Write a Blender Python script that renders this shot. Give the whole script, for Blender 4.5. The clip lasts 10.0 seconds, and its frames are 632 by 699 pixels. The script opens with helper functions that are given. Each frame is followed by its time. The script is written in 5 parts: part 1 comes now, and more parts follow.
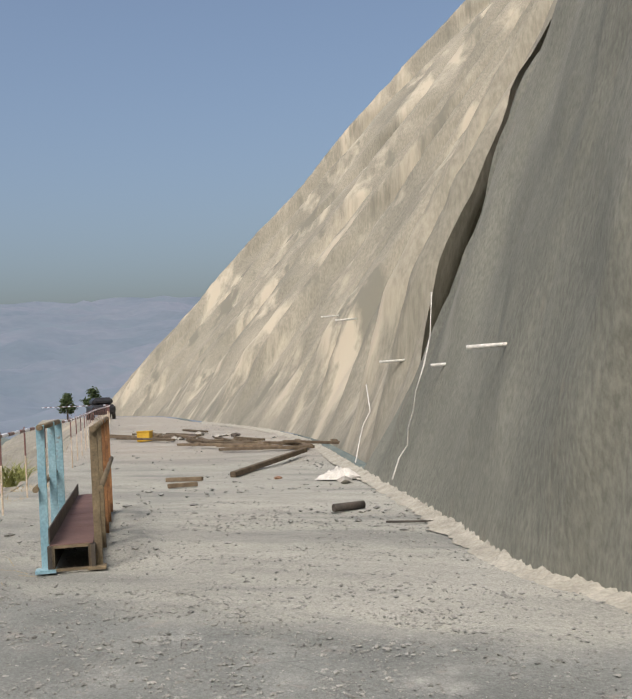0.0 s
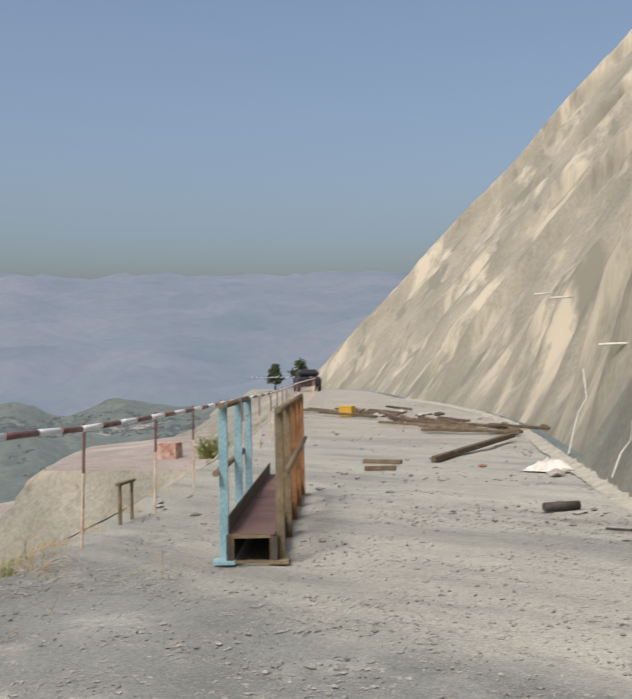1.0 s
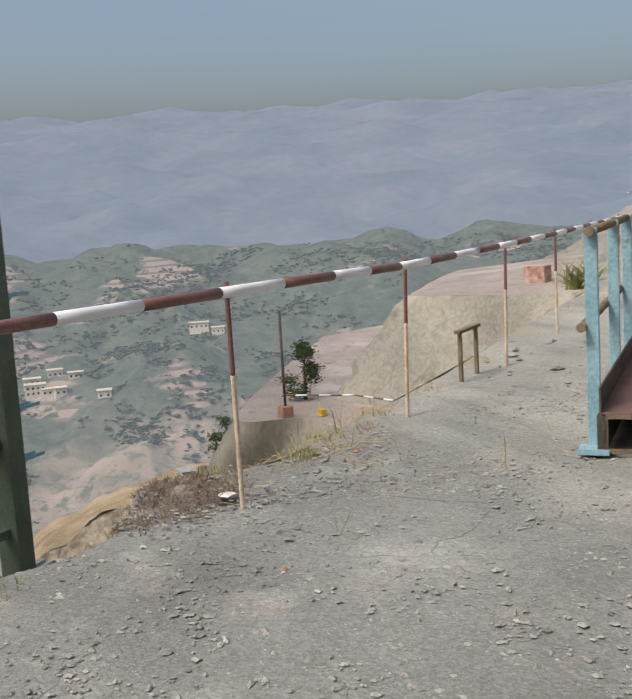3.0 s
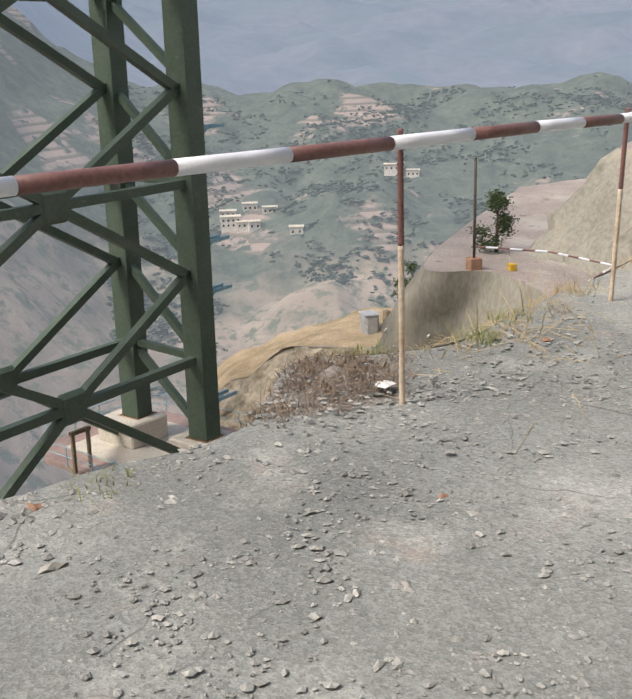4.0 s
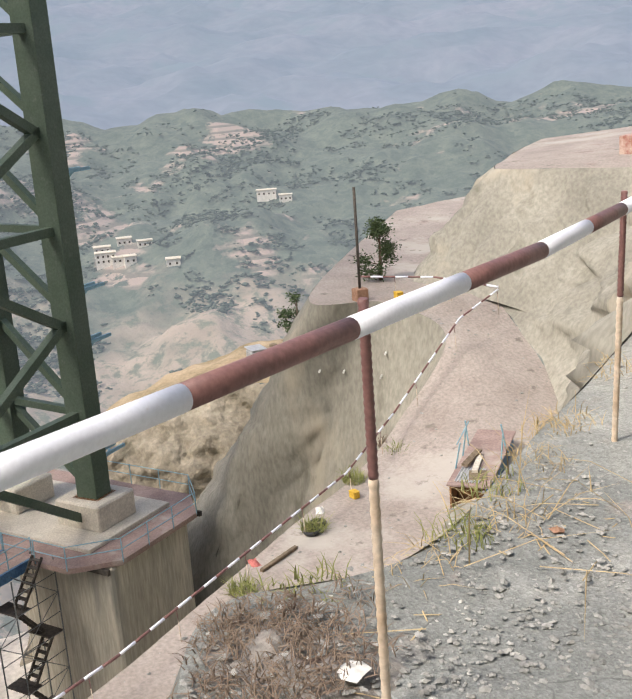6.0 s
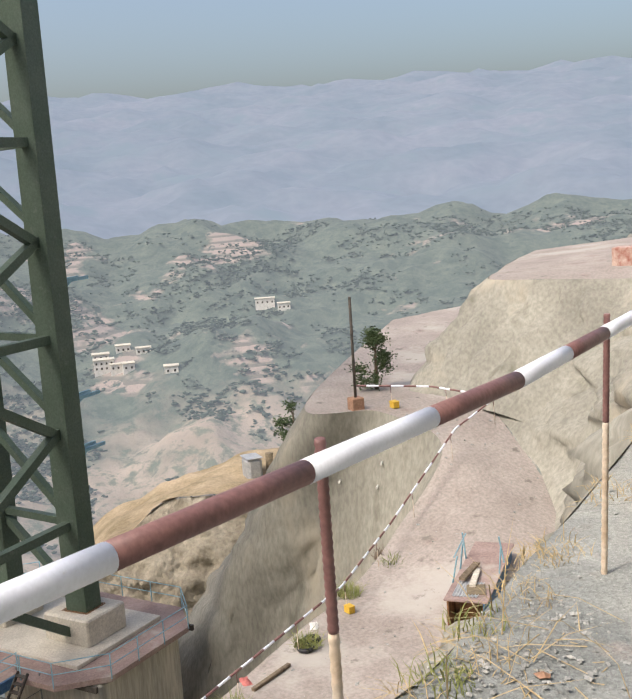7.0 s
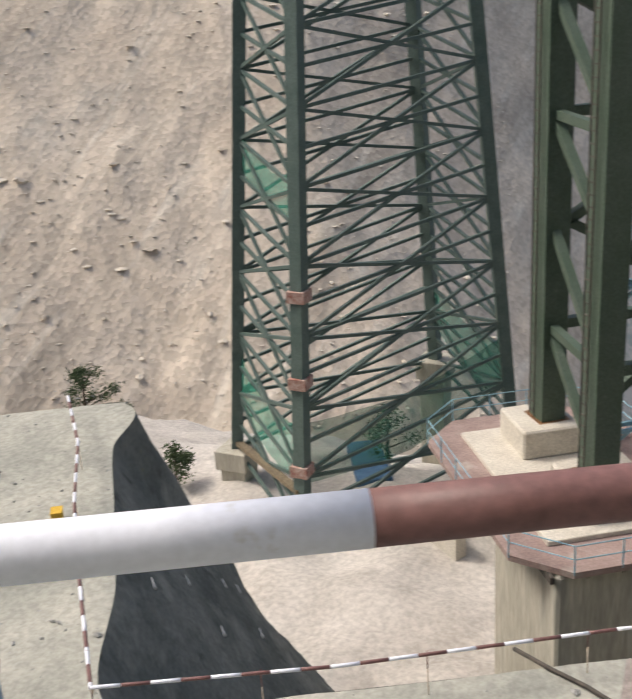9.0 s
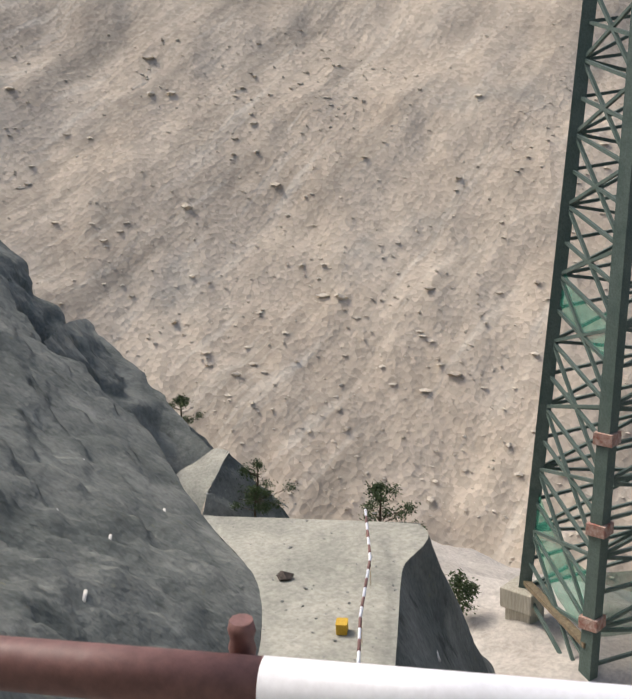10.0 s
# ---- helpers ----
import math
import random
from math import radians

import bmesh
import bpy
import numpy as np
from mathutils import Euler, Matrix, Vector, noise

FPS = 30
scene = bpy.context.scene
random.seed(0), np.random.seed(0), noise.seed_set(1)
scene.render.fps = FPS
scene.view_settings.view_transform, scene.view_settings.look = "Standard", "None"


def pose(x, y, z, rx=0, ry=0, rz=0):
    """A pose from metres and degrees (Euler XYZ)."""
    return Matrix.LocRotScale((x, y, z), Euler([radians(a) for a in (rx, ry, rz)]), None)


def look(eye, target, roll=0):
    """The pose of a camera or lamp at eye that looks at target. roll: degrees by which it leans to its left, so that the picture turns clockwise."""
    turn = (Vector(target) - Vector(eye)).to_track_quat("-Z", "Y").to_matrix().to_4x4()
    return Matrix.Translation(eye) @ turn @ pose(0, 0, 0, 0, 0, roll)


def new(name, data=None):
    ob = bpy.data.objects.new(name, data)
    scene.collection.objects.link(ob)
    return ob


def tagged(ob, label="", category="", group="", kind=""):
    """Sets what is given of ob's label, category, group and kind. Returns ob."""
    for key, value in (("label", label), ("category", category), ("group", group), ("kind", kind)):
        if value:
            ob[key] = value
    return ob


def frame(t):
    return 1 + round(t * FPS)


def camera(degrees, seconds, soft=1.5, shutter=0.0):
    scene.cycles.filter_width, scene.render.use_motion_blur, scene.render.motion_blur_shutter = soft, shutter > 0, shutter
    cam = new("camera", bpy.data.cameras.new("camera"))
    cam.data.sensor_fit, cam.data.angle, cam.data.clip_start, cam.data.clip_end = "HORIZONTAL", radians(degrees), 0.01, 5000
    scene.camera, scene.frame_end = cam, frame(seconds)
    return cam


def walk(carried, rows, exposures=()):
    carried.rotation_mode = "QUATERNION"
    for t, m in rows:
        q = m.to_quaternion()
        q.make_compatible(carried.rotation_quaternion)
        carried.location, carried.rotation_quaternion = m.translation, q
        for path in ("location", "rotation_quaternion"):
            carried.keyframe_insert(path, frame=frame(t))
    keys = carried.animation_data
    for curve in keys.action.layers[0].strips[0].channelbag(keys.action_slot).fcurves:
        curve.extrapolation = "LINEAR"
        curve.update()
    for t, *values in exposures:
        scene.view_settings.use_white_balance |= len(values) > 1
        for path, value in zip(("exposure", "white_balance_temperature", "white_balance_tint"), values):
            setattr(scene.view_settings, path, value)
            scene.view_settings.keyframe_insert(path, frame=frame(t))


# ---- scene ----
cam = camera(34.18, 10.0, shutter=0.15)
PATH = [
    (0, (3.198, -2.614, 1.521), (2.167, -0.902, 1.595), -3.2),
    (0.5, (3.037, -2.196, 1.588), (1.946, -0.525, 1.729), -4.4),
    (1, (2.603, -1.71, 1.58), (1.249, -0.239, 1.621), -1.1),
    (1.5, (2.205, -1.235, 1.531), (0.645, 0.013, 1.444), -3.4),
    (2, (1.798, -0.767, 1.538), (0.182, 0.4, 1.386), -2.1),
    (2.5, (1.298, -0.43, 1.537), (-0.389, 0.621, 1.318), -1.5),
    (3, (0.818, -0.056, 1.539), (-0.953, 0.831, 1.263), -3.5),
    (3.2, (0.724, 0.067, 1.569), (-1.081, 0.874, 1.265), -3.9),
    (4.5, (-0.563, 0.531, 1.462), (-2.41, 0.963, 0.829), -0.8),
    (5, (-1.026, 0.706, 1.55), (-2.874, 1.163, 0.937), -0.4),
    (5.5, (-1.46, 0.784, 1.625), (-3.264, 1.434, 1.058), -1.8),
    (6, (-1.76, 0.826, 1.723), (-3.547, 1.558, 1.204), -4.2),
    (6.2, (-1.834, 0.902, 1.668), (-3.635, 1.625, 1.184), -5.4),
    (7.3, (-1.878, 0.988, 1.861), (-3.705, 1.752, 1.582), -3.6),
    (7.5, (-1.904, 0.951, 1.927), (-3.751, 1.649, 1.613), -3.9),
    (8, (-2.331, 0.919, 1.692), (-4.256, 1.196, 1.226), -4.0),
    (8.3, (-2.29, 0.845, 1.689), (-4.205, 0.759, 1.12), -2.9),
    (8.5, (-2.272, 0.795, 1.677), (-4.144, 0.491, 1.044), -2.8),
    (9, (-2.223, 0.683, 1.651), (-3.908, -0.134, 0.947), -3.5),
    (9.5, (-2.101, 0.505, 1.653), (-3.591, -0.673, 1.027), -1.9),
    (10, (-2.049, 0.499, 1.718), (-3.48, -0.826, 1.273), -1.9),
]
walk(cam, [(t, look(eye, target, roll)) for t, eye, target, roll in PATH],
     exposures=[(0, 0.24), (1.5, 0.30), (3.0, 0.32), (4.5, 0.68), (6.2, 0.76), (8.5, 0.70), (9.3, 0.36), (10, 0.38)])

# ---- light ----
SUN = Vector((0.12, -0.60, 0.79)).normalized()
world = bpy.data.worlds.new("sky")
scene.world = world
world.use_nodes = True
wn = world.node_tree
sky = wn.nodes.new("ShaderNodeTexSky")
sky.sky_type, sky.sun_disc = "NISHITA", False
sky.sun_elevation = math.asin(SUN.z)
sky.sun_rotation = math.atan2(SUN.x, SUN.y)
sky.air_density, sky.dust_density, sky.ozone_density = 1.0, 6.0, 1.0
wn.nodes["Background"].inputs[1].default_value = 0.13
wn.links.new(sky.outputs[0], wn.nodes["Background"].inputs[0])
sun = new("sun", bpy.data.lights.new("sun", "SUN"))
sun.data.energy, sun.data.angle, sun.data.color = 1.45, radians(14), (1.0, 0.96, 0.90)
sun.matrix_world = look((0, 0, 40), Vector((0, 0, 40)) - SUN)


# ---- materials ----
def material(name, low, high, scale=1.0, rough=0.9, bump=0.3, fine=30.0, metal=0.0, accents=(), bump_depth=0.02, random_tint=0.0, stretch=None, spec=0.3, grain=0.18, haze_glow=None):
    """Two-scale mottled surface. accents: (colour, scale, from, to) patches laid over by noise."""
    m = bpy.data.materials.new(name)
    m.use_nodes = True
    t = m.node_tree
    n, l = t.nodes, t.links
    b = n["Principled BSDF"]
    b.inputs["Roughness"].default_value, b.inputs["Metallic"].default_value = rough, metal
    b.inputs["Specular IOR Level"].default_value = spec
    co = n.new("ShaderNodeTexCoord").outputs["Object"]
    if stretch:
        mp = n.new("ShaderNodeMapping")
        mp.inputs["Scale"].default_value = stretch
        l.new(co, mp.inputs[0])
        co = mp.outputs[0]

    def fac(sc, detail=6.0, lo=0.35, hi=0.65, vec=co, roughness=0.6):
        k = n.new("ShaderNodeTexNoise")
        k.inputs["Scale"].default_value, k.inputs["Detail"].default_value, k.inputs["Roughness"].default_value = sc, detail, roughness
        l.new(vec, k.inputs["Vector"])
        r = n.new("ShaderNodeMapRange")
        r.inputs[1].default_value, r.inputs[2].default_value = lo, hi
        l.new(k.outputs["Fac"], r.inputs[0])
        return r.outputs[0]

    def mix(f, a, c, kind="MIX"):
        k = n.new("ShaderNodeMix")
        k.data_type, k.blend_type = "RGBA", kind
        for s, v in ((k.inputs[0], f), (k.inputs[6], a), (k.inputs[7], c)):
            if hasattr(v, "links"):
                l.new(v, s)
            elif isinstance(v, (int, float)):
                s.default_value = v
            else:
                s.default_value = (*v, 1)
        return k.outputs[2]

    c = mix(fac(scale), low, high)
    g = mix(fac(fine, 4), (1 - grain,) * 3, (1 + grain * 0.66,) * 3)
    c = mix(1.0, c, g, "MULTIPLY")
    for col, sc, lo, hi in accents:
        c = mix(fac(sc, 8, lo, hi), c, col)
    if random_tint:
        o = n.new("ShaderNodeObjectInfo")
        r = n.new("ShaderNodeMapRange")
        r.inputs[3].default_value, r.inputs[4].default_value = 1 - random_tint, 1 + random_tint
        l.new(o.outputs["Random"], r.inputs[0])
        h = n.new("ShaderNodeHueSaturation")
        l.new(r.outputs[0], h.inputs["Value"])
        l.new(c, h.inputs["Color"])
        c = h.outputs[0]
    l.new(c, b.inputs["Base Color"])
    # distance haze put into the surface as emission: colour, then strength
    if haze_glow:
        b.inputs["Emission Color"].default_value, b.inputs["Emission Strength"].default_value = (*haze_glow[:3], 1), haze_glow[3]
    if bump:
        k = n.new("ShaderNodeTexNoise")
        k.inputs["Scale"].default_value, k.inputs["Detail"].default_value = fine * 0.7, 8
        l.new(co, k.inputs["Vector"])
        bp = n.new("ShaderNodeBump")
        bp.inputs["Strength"].default_value, bp.inputs["Distance"].default_value = bump, bump_depth
        l.new(k.outputs["Fac"], bp.inputs["Height"])
        l.new(bp.outputs[0], b.inputs["Normal"])
    return m


class Kit:
    """A node material under construction, with short calls for the nodes that the ground needs."""

    def __init__(self, name, rough=0.95, spec=0.25):
        self.m = bpy.data.materials.new(name)
        self.m.use_nodes = True
        self.n, self.l = self.m.node_tree.nodes, self.m.node_tree.links
        self.b = self.n["Principled BSDF"]
        self.b.inputs["Roughness"].default_value, self.b.inputs["Specular IOR Level"].default_value = rough, spec
        self.co = self.n.new("ShaderNodeTexCoord").outputs["Object"]

    def put(self, socket, v):
        if hasattr(v, "links"):
            self.l.new(v, socket)
        elif isinstance(v, (int, float)):
            socket.default_value = v
        else:
            socket.default_value = (*v, 1)

    def turned(self, degrees, scale):
        k = self.n.new("ShaderNodeMapping")
        k.inputs["Rotation"].default_value, k.inputs["Scale"].default_value = (0, 0, radians(degrees)), scale
        self.l.new(self.co, k.inputs[0])
        return k.outputs[0]

    def ramp(self, v, lo, hi, a=0.0, b=1.0):
        k = self.n.new("ShaderNodeMapRange")
        k.inputs[1].default_value, k.inputs[2].default_value, k.inputs[3].default_value, k.inputs[4].default_value = lo, hi, a, b
        self.l.new(v, k.inputs[0])
        return k.outputs[0]

    def noise(self, scale, lo=0.35, hi=0.65, detail=6.0, vec=None, rough=0.6, a=0.0, b=1.0):
        k = self.n.new("ShaderNodeTexNoise")
        k.inputs["Scale"].default_value, k.inputs["Detail"].default_value, k.inputs["Roughness"].default_value = scale, detail, rough
        self.l.new(vec or self.co, k.inputs["Vector"])
        return self.ramp(k.outputs["Fac"], lo, hi, a, b)

    def cells(self, scale, vec=None):
        """Pebbles: how far from a cell's middle, and a number of its own for each cell."""
        k = self.n.new("ShaderNodeTexVoronoi")
        k.inputs["Scale"].default_value, k.inputs["Randomness"].default_value = scale, 1.0
        self.l.new(vec or self.co, k.inputs["Vector"])
        g = self.n.new("ShaderNodeSeparateColor")
        self.l.new(k.outputs["Color"], g.inputs[0])
        return k.outputs["Distance"], g.outputs[0]

    def mix(self, f, a, c, kind="MIX"):
        k = self.n.new("ShaderNodeMix")
        k.data_type, k.blend_type = "RGBA", kind
        for socket, v in ((k.inputs[0], f), (k.inputs[6], a), (k.inputs[7], c)):
            self.put(socket, v)
        return k.outputs[2]

    def sums(self, kind, a, c):
        k = self.n.new("ShaderNodeMath")
        k.operation = kind
        self.put(k.inputs[0], a)
        self.put(k.inputs[1], c)
        return k.outputs[0]

    def grey(self, v):
        k = self.n.new("ShaderNodeCombineColor")
        for q in range(3):
            self.l.new(v, k.inputs[q])
        return k.outputs[0]

    def axis(self, q):
        k = self.n.new("ShaderNodeSeparateXYZ")
        self.l.new(self.co, k.inputs[0])
        return k.outputs[q]

    def bump(self, height, strength, depth, below=None):
        k = self.n.new("ShaderNodeBump")
        k.inputs["Strength"].default_value, k.inputs["Distance"].default_value = strength, depth
        self.l.new(height, k.inputs["Height"])
        if below:
            self.l.new(below, k.inputs["Normal"])
        return k.outputs[0]

    def done(self, colour, normal=None):
        self.l.new(colour, self.b.inputs["Base Color"])
        if normal:
            self.l.new(normal, self.b.inputs["Normal"])
        return self.m


def bench_gravel():
    """Dark grey crushed stone in front, a pale dusty stretch across the bench, streaked grey and pinkish dust beyond."""
    k = Kit("grey_gravel")
    grey = k.mix(k.noise(0.8), (0.185, 0.194, 0.182), (0.265, 0.275, 0.258))
    grey = k.mix(k.noise(1.5, 0.54, 0.70, 9), grey, (0.37, 0.372, 0.345))
    grey = k.mix(k.noise(3.1, 0.60, 0.74, 8, b=0.7), grey, (0.33, 0.285, 0.25))
    grey = k.mix(k.noise(2.3, 0.62, 0.72, 8, k.turned(20, (1, 1, 1)), b=0.6), grey, (0.16, 0.162, 0.155))
    across = k.turned(-38, (0.45, 1.9, 1))
    pale = k.mix(k.noise(0.9, 0.3, 0.7, 8, across), (0.285, 0.287, 0.257), (0.455, 0.45, 0.398))
    pale = k.mix(k.noise(0.45, 0.50, 0.62, 8, across, b=0.85), pale, (0.215, 0.222, 0.205))
    far = k.sums("ADD", k.axis(1), k.noise(0.4, 0.0, 1.0, b=5.0))
    pale = k.mix(k.ramp(far, 17.0, 22.0, b=0.7), pale, k.mix(k.noise(0.5, vec=across), (0.32, 0.285, 0.245), (0.43, 0.40, 0.345)))
    start = k.sums("ADD", k.sums("ADD", k.axis(1), k.ramp(k.axis(0), -6.0, -2.2, -1.1, 0.0)), k.noise(0.9, 0.0, 1.0, 8, b=1.5))
    c = k.mix(k.ramp(start, 3.5, 3.95, b=0.95), grey, pale)
    d1, r1 = k.cells(62.0)
    d2, r2 = k.cells(150.0)
    c = k.mix(1.0, c, k.grey(k.ramp(r1, 0.0, 1.0, 0.84, 1.14)), "MULTIPLY")
    c = k.mix(1.0, c, k.grey(k.ramp(r2, 0.0, 1.0, 0.82, 1.16)), "MULTIPLY")
    # hairline cracks between plates of caked dust
    bent = k.mix(0.22, k.co, k.n.new("ShaderNodeTexNoise").outputs["Color"])
    crack = k.n.new("ShaderNodeTexVoronoi")
    crack.feature = "DISTANCE_TO_EDGE"
    crack.inputs["Scale"].default_value = 1.7
    k.l.new(bent, crack.inputs["Vector"])
    crack = k.ramp(crack.outputs["Distance"], 0.002, 0.008, 1.0, 0.0)
    crack = k.sums("MULTIPLY", crack, k.noise(0.7, 0.53, 0.60, 4, b=0.7))
    c = k.mix(crack, c, (0.10, 0.10, 0.095))
    n = k.bump(d1, 0.22, 0.008)
    n = k.bump(d2, 0.22, 0.004, n)
    return k.done(c, k.bump(k.noise(9.0, 0.0, 1.0, 8), 0.35, 0.03, n))


def wooded_valley():
    """Brown scrubby slopes near the foot of the mountain, woods with pink terraces above them, haze added as emission.
    """
    k = Kit("wooded_valley_side")
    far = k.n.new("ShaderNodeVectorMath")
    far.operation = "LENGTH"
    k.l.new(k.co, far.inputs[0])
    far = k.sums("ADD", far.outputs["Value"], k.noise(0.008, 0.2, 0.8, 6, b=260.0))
    brown = k.mix(k.noise(0.03), (0.195, 0.158, 0.122), (0.295, 0.238, 0.188))
    brown = k.mix(k.noise(0.11, 0.50, 0.60, 8, rough=0.7), brown, (0.10, 0.112, 0.082))
    wood = k.mix(k.noise(0.07, rough=0.75), (0.035, 0.052, 0.042), (0.095, 0.112, 0.085))
    steps = k.sums("FRACT", k.sums("MULTIPLY", k.axis(2), 0.20), 0.0)
    field = k.mix(k.ramp(steps, 0.25, 0.45), (0.12, 0.108, 0.088), (0.255, 0.20, 0.168))
    wood = k.mix(k.noise(0.011, 0.57, 0.61, 7), wood, field)
    wood = k.mix(k.noise(0.09, 0.56, 0.62, 5), wood, (0.045, 0.062, 0.05))
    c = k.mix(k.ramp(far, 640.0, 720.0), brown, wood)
    # weak grey-blue glow painted over the whole slope as haze
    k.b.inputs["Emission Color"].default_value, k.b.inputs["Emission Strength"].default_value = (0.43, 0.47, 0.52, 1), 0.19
    return k.done(c, k.bump(k.noise(0.13, 0.0, 1.0, 8), 0.6, 3.0))


def rock_debris():
    """Tan broken rock that has run down the slope in streaks."""
    k = Kit("brown_debris")
    down = k.turned(-35, (0.10, 1.0, 0.10))
    c = k.mix(k.noise(0.045, 0.3, 0.7, 8), (0.43, 0.362, 0.282), (0.58, 0.505, 0.405))
    c = k.mix(k.noise(0.10, 0.50, 0.66, 9, down, b=0.8), c, (0.315, 0.275, 0.22))
    c = k.mix(k.noise(0.26, 0.55, 0.70, 9, down, b=0.8), c, (0.61, 0.555, 0.46))
    c = k.mix(k.noise(0.02, 0.58, 0.68, 7, b=0.6), c, (0.36, 0.345, 0.30))
    d, r = k.cells(0.75)
    c = k.mix(1.0, c, k.grey(k.ramp(r, 0.0, 1.0, 0.84, 1.14)), "MULTIPLY")
    n = k.bump(k.noise(0.35, 0.0, 1.0, 10, down), 0.45, 0.8)
    return k.done(c, k.bump(d, 0.35, 0.5, n))


M = {}
M["gravel"] = bench_gravel()
M["shotcrete"] = material("grey_shotcrete", (0.175, 0.178, 0.15), (0.26, 0.26, 0.218), 0.4, 0.95, 0.7, 22, accents=[((0.30, 0.298, 0.255), 0.6, 0.58, 0.74), ((0.25, 0.222, 0.178), 1.1, 0.62, 0.74)], bump_depth=0.03, stretch=(1, 1, 0.45), grain=0.22)
M["cream_shotcrete"] = material("cream_streaked_shotcrete", (0.25, 0.238, 0.195), (0.36, 0.335, 0.27), 0.30, 0.95, 0.35, 14, accents=[((0.50, 0.455, 0.36), 0.34, 0.52, 0.62), ((0.215, 0.208, 0.172), 0.55, 0.56, 0.64)], bump_depth=0.03, stretch=(1, 1, 0.10))
# greyer concrete, its colour also darkened for the shade on these slopes
M["shotcrete_shaded"] = material("grey_shaded_shotcrete", (0.105, 0.118, 0.11), (0.205, 0.215, 0.198), 0.35, 0.95, 0.9, 5, accents=[((0.29, 0.30, 0.27), 0.5, 0.56, 0.74), ((0.07, 0.078, 0.07), 0.75, 0.60, 0.70), ((0.17, 0.175, 0.115), 1.3, 0.66, 0.74)], bump_depth=0.10)
M["shotcrete_beige"] = material("beige_shotcrete", (0.225, 0.215, 0.18), (0.33, 0.315, 0.265), 0.3, 0.95, 0.7, 6, accents=[((0.41, 0.365, 0.285), 0.25, 0.56, 0.70), ((0.17, 0.163, 0.13), 0.6, 0.58, 0.70)], bump_depth=0.06, stretch=(1, 1, 0.35))
M["bench_dirt"] = material("pinkish_bench_dirt", (0.29, 0.25, 0.222), (0.385, 0.34, 0.304), 0.3, 0.95, 0.5, 8, accents=[((0.25, 0.178, 0.16), 0.35, 0.62, 0.72), ((0.42, 0.392, 0.352), 0.15, 0.55, 0.68), ((0.185, 0.165, 0.145), 1.4, 0.62, 0.70)])
M["bench_grey"] = material("grey_green_bench_concrete", (0.30, 0.30, 0.26), (0.44, 0.43, 0.37), 0.5, 0.95, 0.5, 6)
M["rock"] = material("pale_rock", (0.22, 0.19, 0.14), (0.46, 0.41, 0.32), 0.25, 0.95, 1.0, 3, bump_depth=0.3, accents=[((0.15, 0.14, 0.10), 0.5, 0.60, 0.72)])
M["debris"] = rock_debris()
M["sand"] = material("sandy_spoil", (0.42, 0.385, 0.34), (0.58, 0.54, 0.485), 0.2, 0.95, 0.6, 3)
M["valley"] = wooded_valley()
# the blue haze over this backdrop is a glow added to its material
M["far_valley"] = material("hazy_mountainside", (0.05, 0.062, 0.06), (0.10, 0.095, 0.098), 0.006, 0.95, 0, 0.05, accents=[((0.06, 0.075, 0.07), 0.012, 0.52, 0.66)], haze_glow=(0.34, 0.42, 0.57, 0.36))
M["concrete"] = material("pier_concrete", (0.36, 0.338, 0.275), (0.48, 0.45, 0.37), 0.5, 0.85, 0.2, 8, accents=[((0.27, 0.262, 0.225), 0.9, 0.55, 0.70)], stretch=(1, 1, 0.12))
M["pale_concrete"] = material("pale_concrete", (0.50, 0.46, 0.39), (0.60, 0.56, 0.48), 1.2, 0.85, 0.2, 10)
M["red_deck"] = material("red_oxide_deck", (0.265, 0.188, 0.168), (0.355, 0.265, 0.235), 0.8, 0.8, 0.2, 10, accents=[((0.42, 0.37, 0.32), 0.5, 0.58, 0.70)])
M["green"] = material("dark_green_paint", (0.070, 0.102, 0.072), (0.088, 0.118, 0.09), 0.6, 0.55, 0.1, 10, accents=[((0.13, 0.155, 0.13), 2.0, 0.62, 0.75)])
# tower green made paler and greyer, with distance haze mixed into the colour
M["lattice_green"] = material("hazed_green_paint", (0.085, 0.125, 0.108), (0.12, 0.16, 0.142), 0.8, 0.6, 0.1, 10)
M["blue"] = material("blue_paint", (0.06, 0.13, 0.24), (0.10, 0.20, 0.32), 1.5, 0.6, 0.1, 12)
M["pale_blue"] = material("faded_blue_paint", (0.20, 0.36, 0.44), (0.30, 0.47, 0.54), 3.0, 0.6, 0.15, 40, accents=[((0.22, 0.13, 0.08), 6.0, 0.62, 0.72)])
M["rust"] = material("rusted_steel", (0.16, 0.085, 0.045), (0.34, 0.17, 0.075), 4.0, 0.85, 0.3, 60)
M["rust_grey"] = material("weathered_steel", (0.13, 0.105, 0.07), (0.24, 0.19, 0.12), 5.0, 0.8, 0.3, 60)
M["dark_steel"] = material("dark_steel", (0.05, 0.045, 0.04), (0.10, 0.085, 0.07), 5.0, 0.7, 0.2, 50)
M["brown_plate"] = material("brown_chequer_plate", (0.13, 0.075, 0.065), (0.18, 0.11, 0.095), 3.0, 0.7, 0.2, 80)
M["maroon"] = material("maroon_gloss_paint", (0.165, 0.083, 0.076), (0.225, 0.116, 0.106), 4.0, 0.5, 0.1, 60, accents=[((0.12, 0.056, 0.05), 9.0, 0.64, 0.74)], spec=0.4)
M["white"] = material("white_gloss_paint", (0.77, 0.79, 0.86), (0.83, 0.85, 0.92), 3.0, 0.4, 0.03, 90, grain=0.05, accents=[((0.42, 0.22, 0.08), 7.0, 0.72, 0.78), ((0.60, 0.59, 0.57), 14.0, 0.66, 0.74)], spec=0.5)
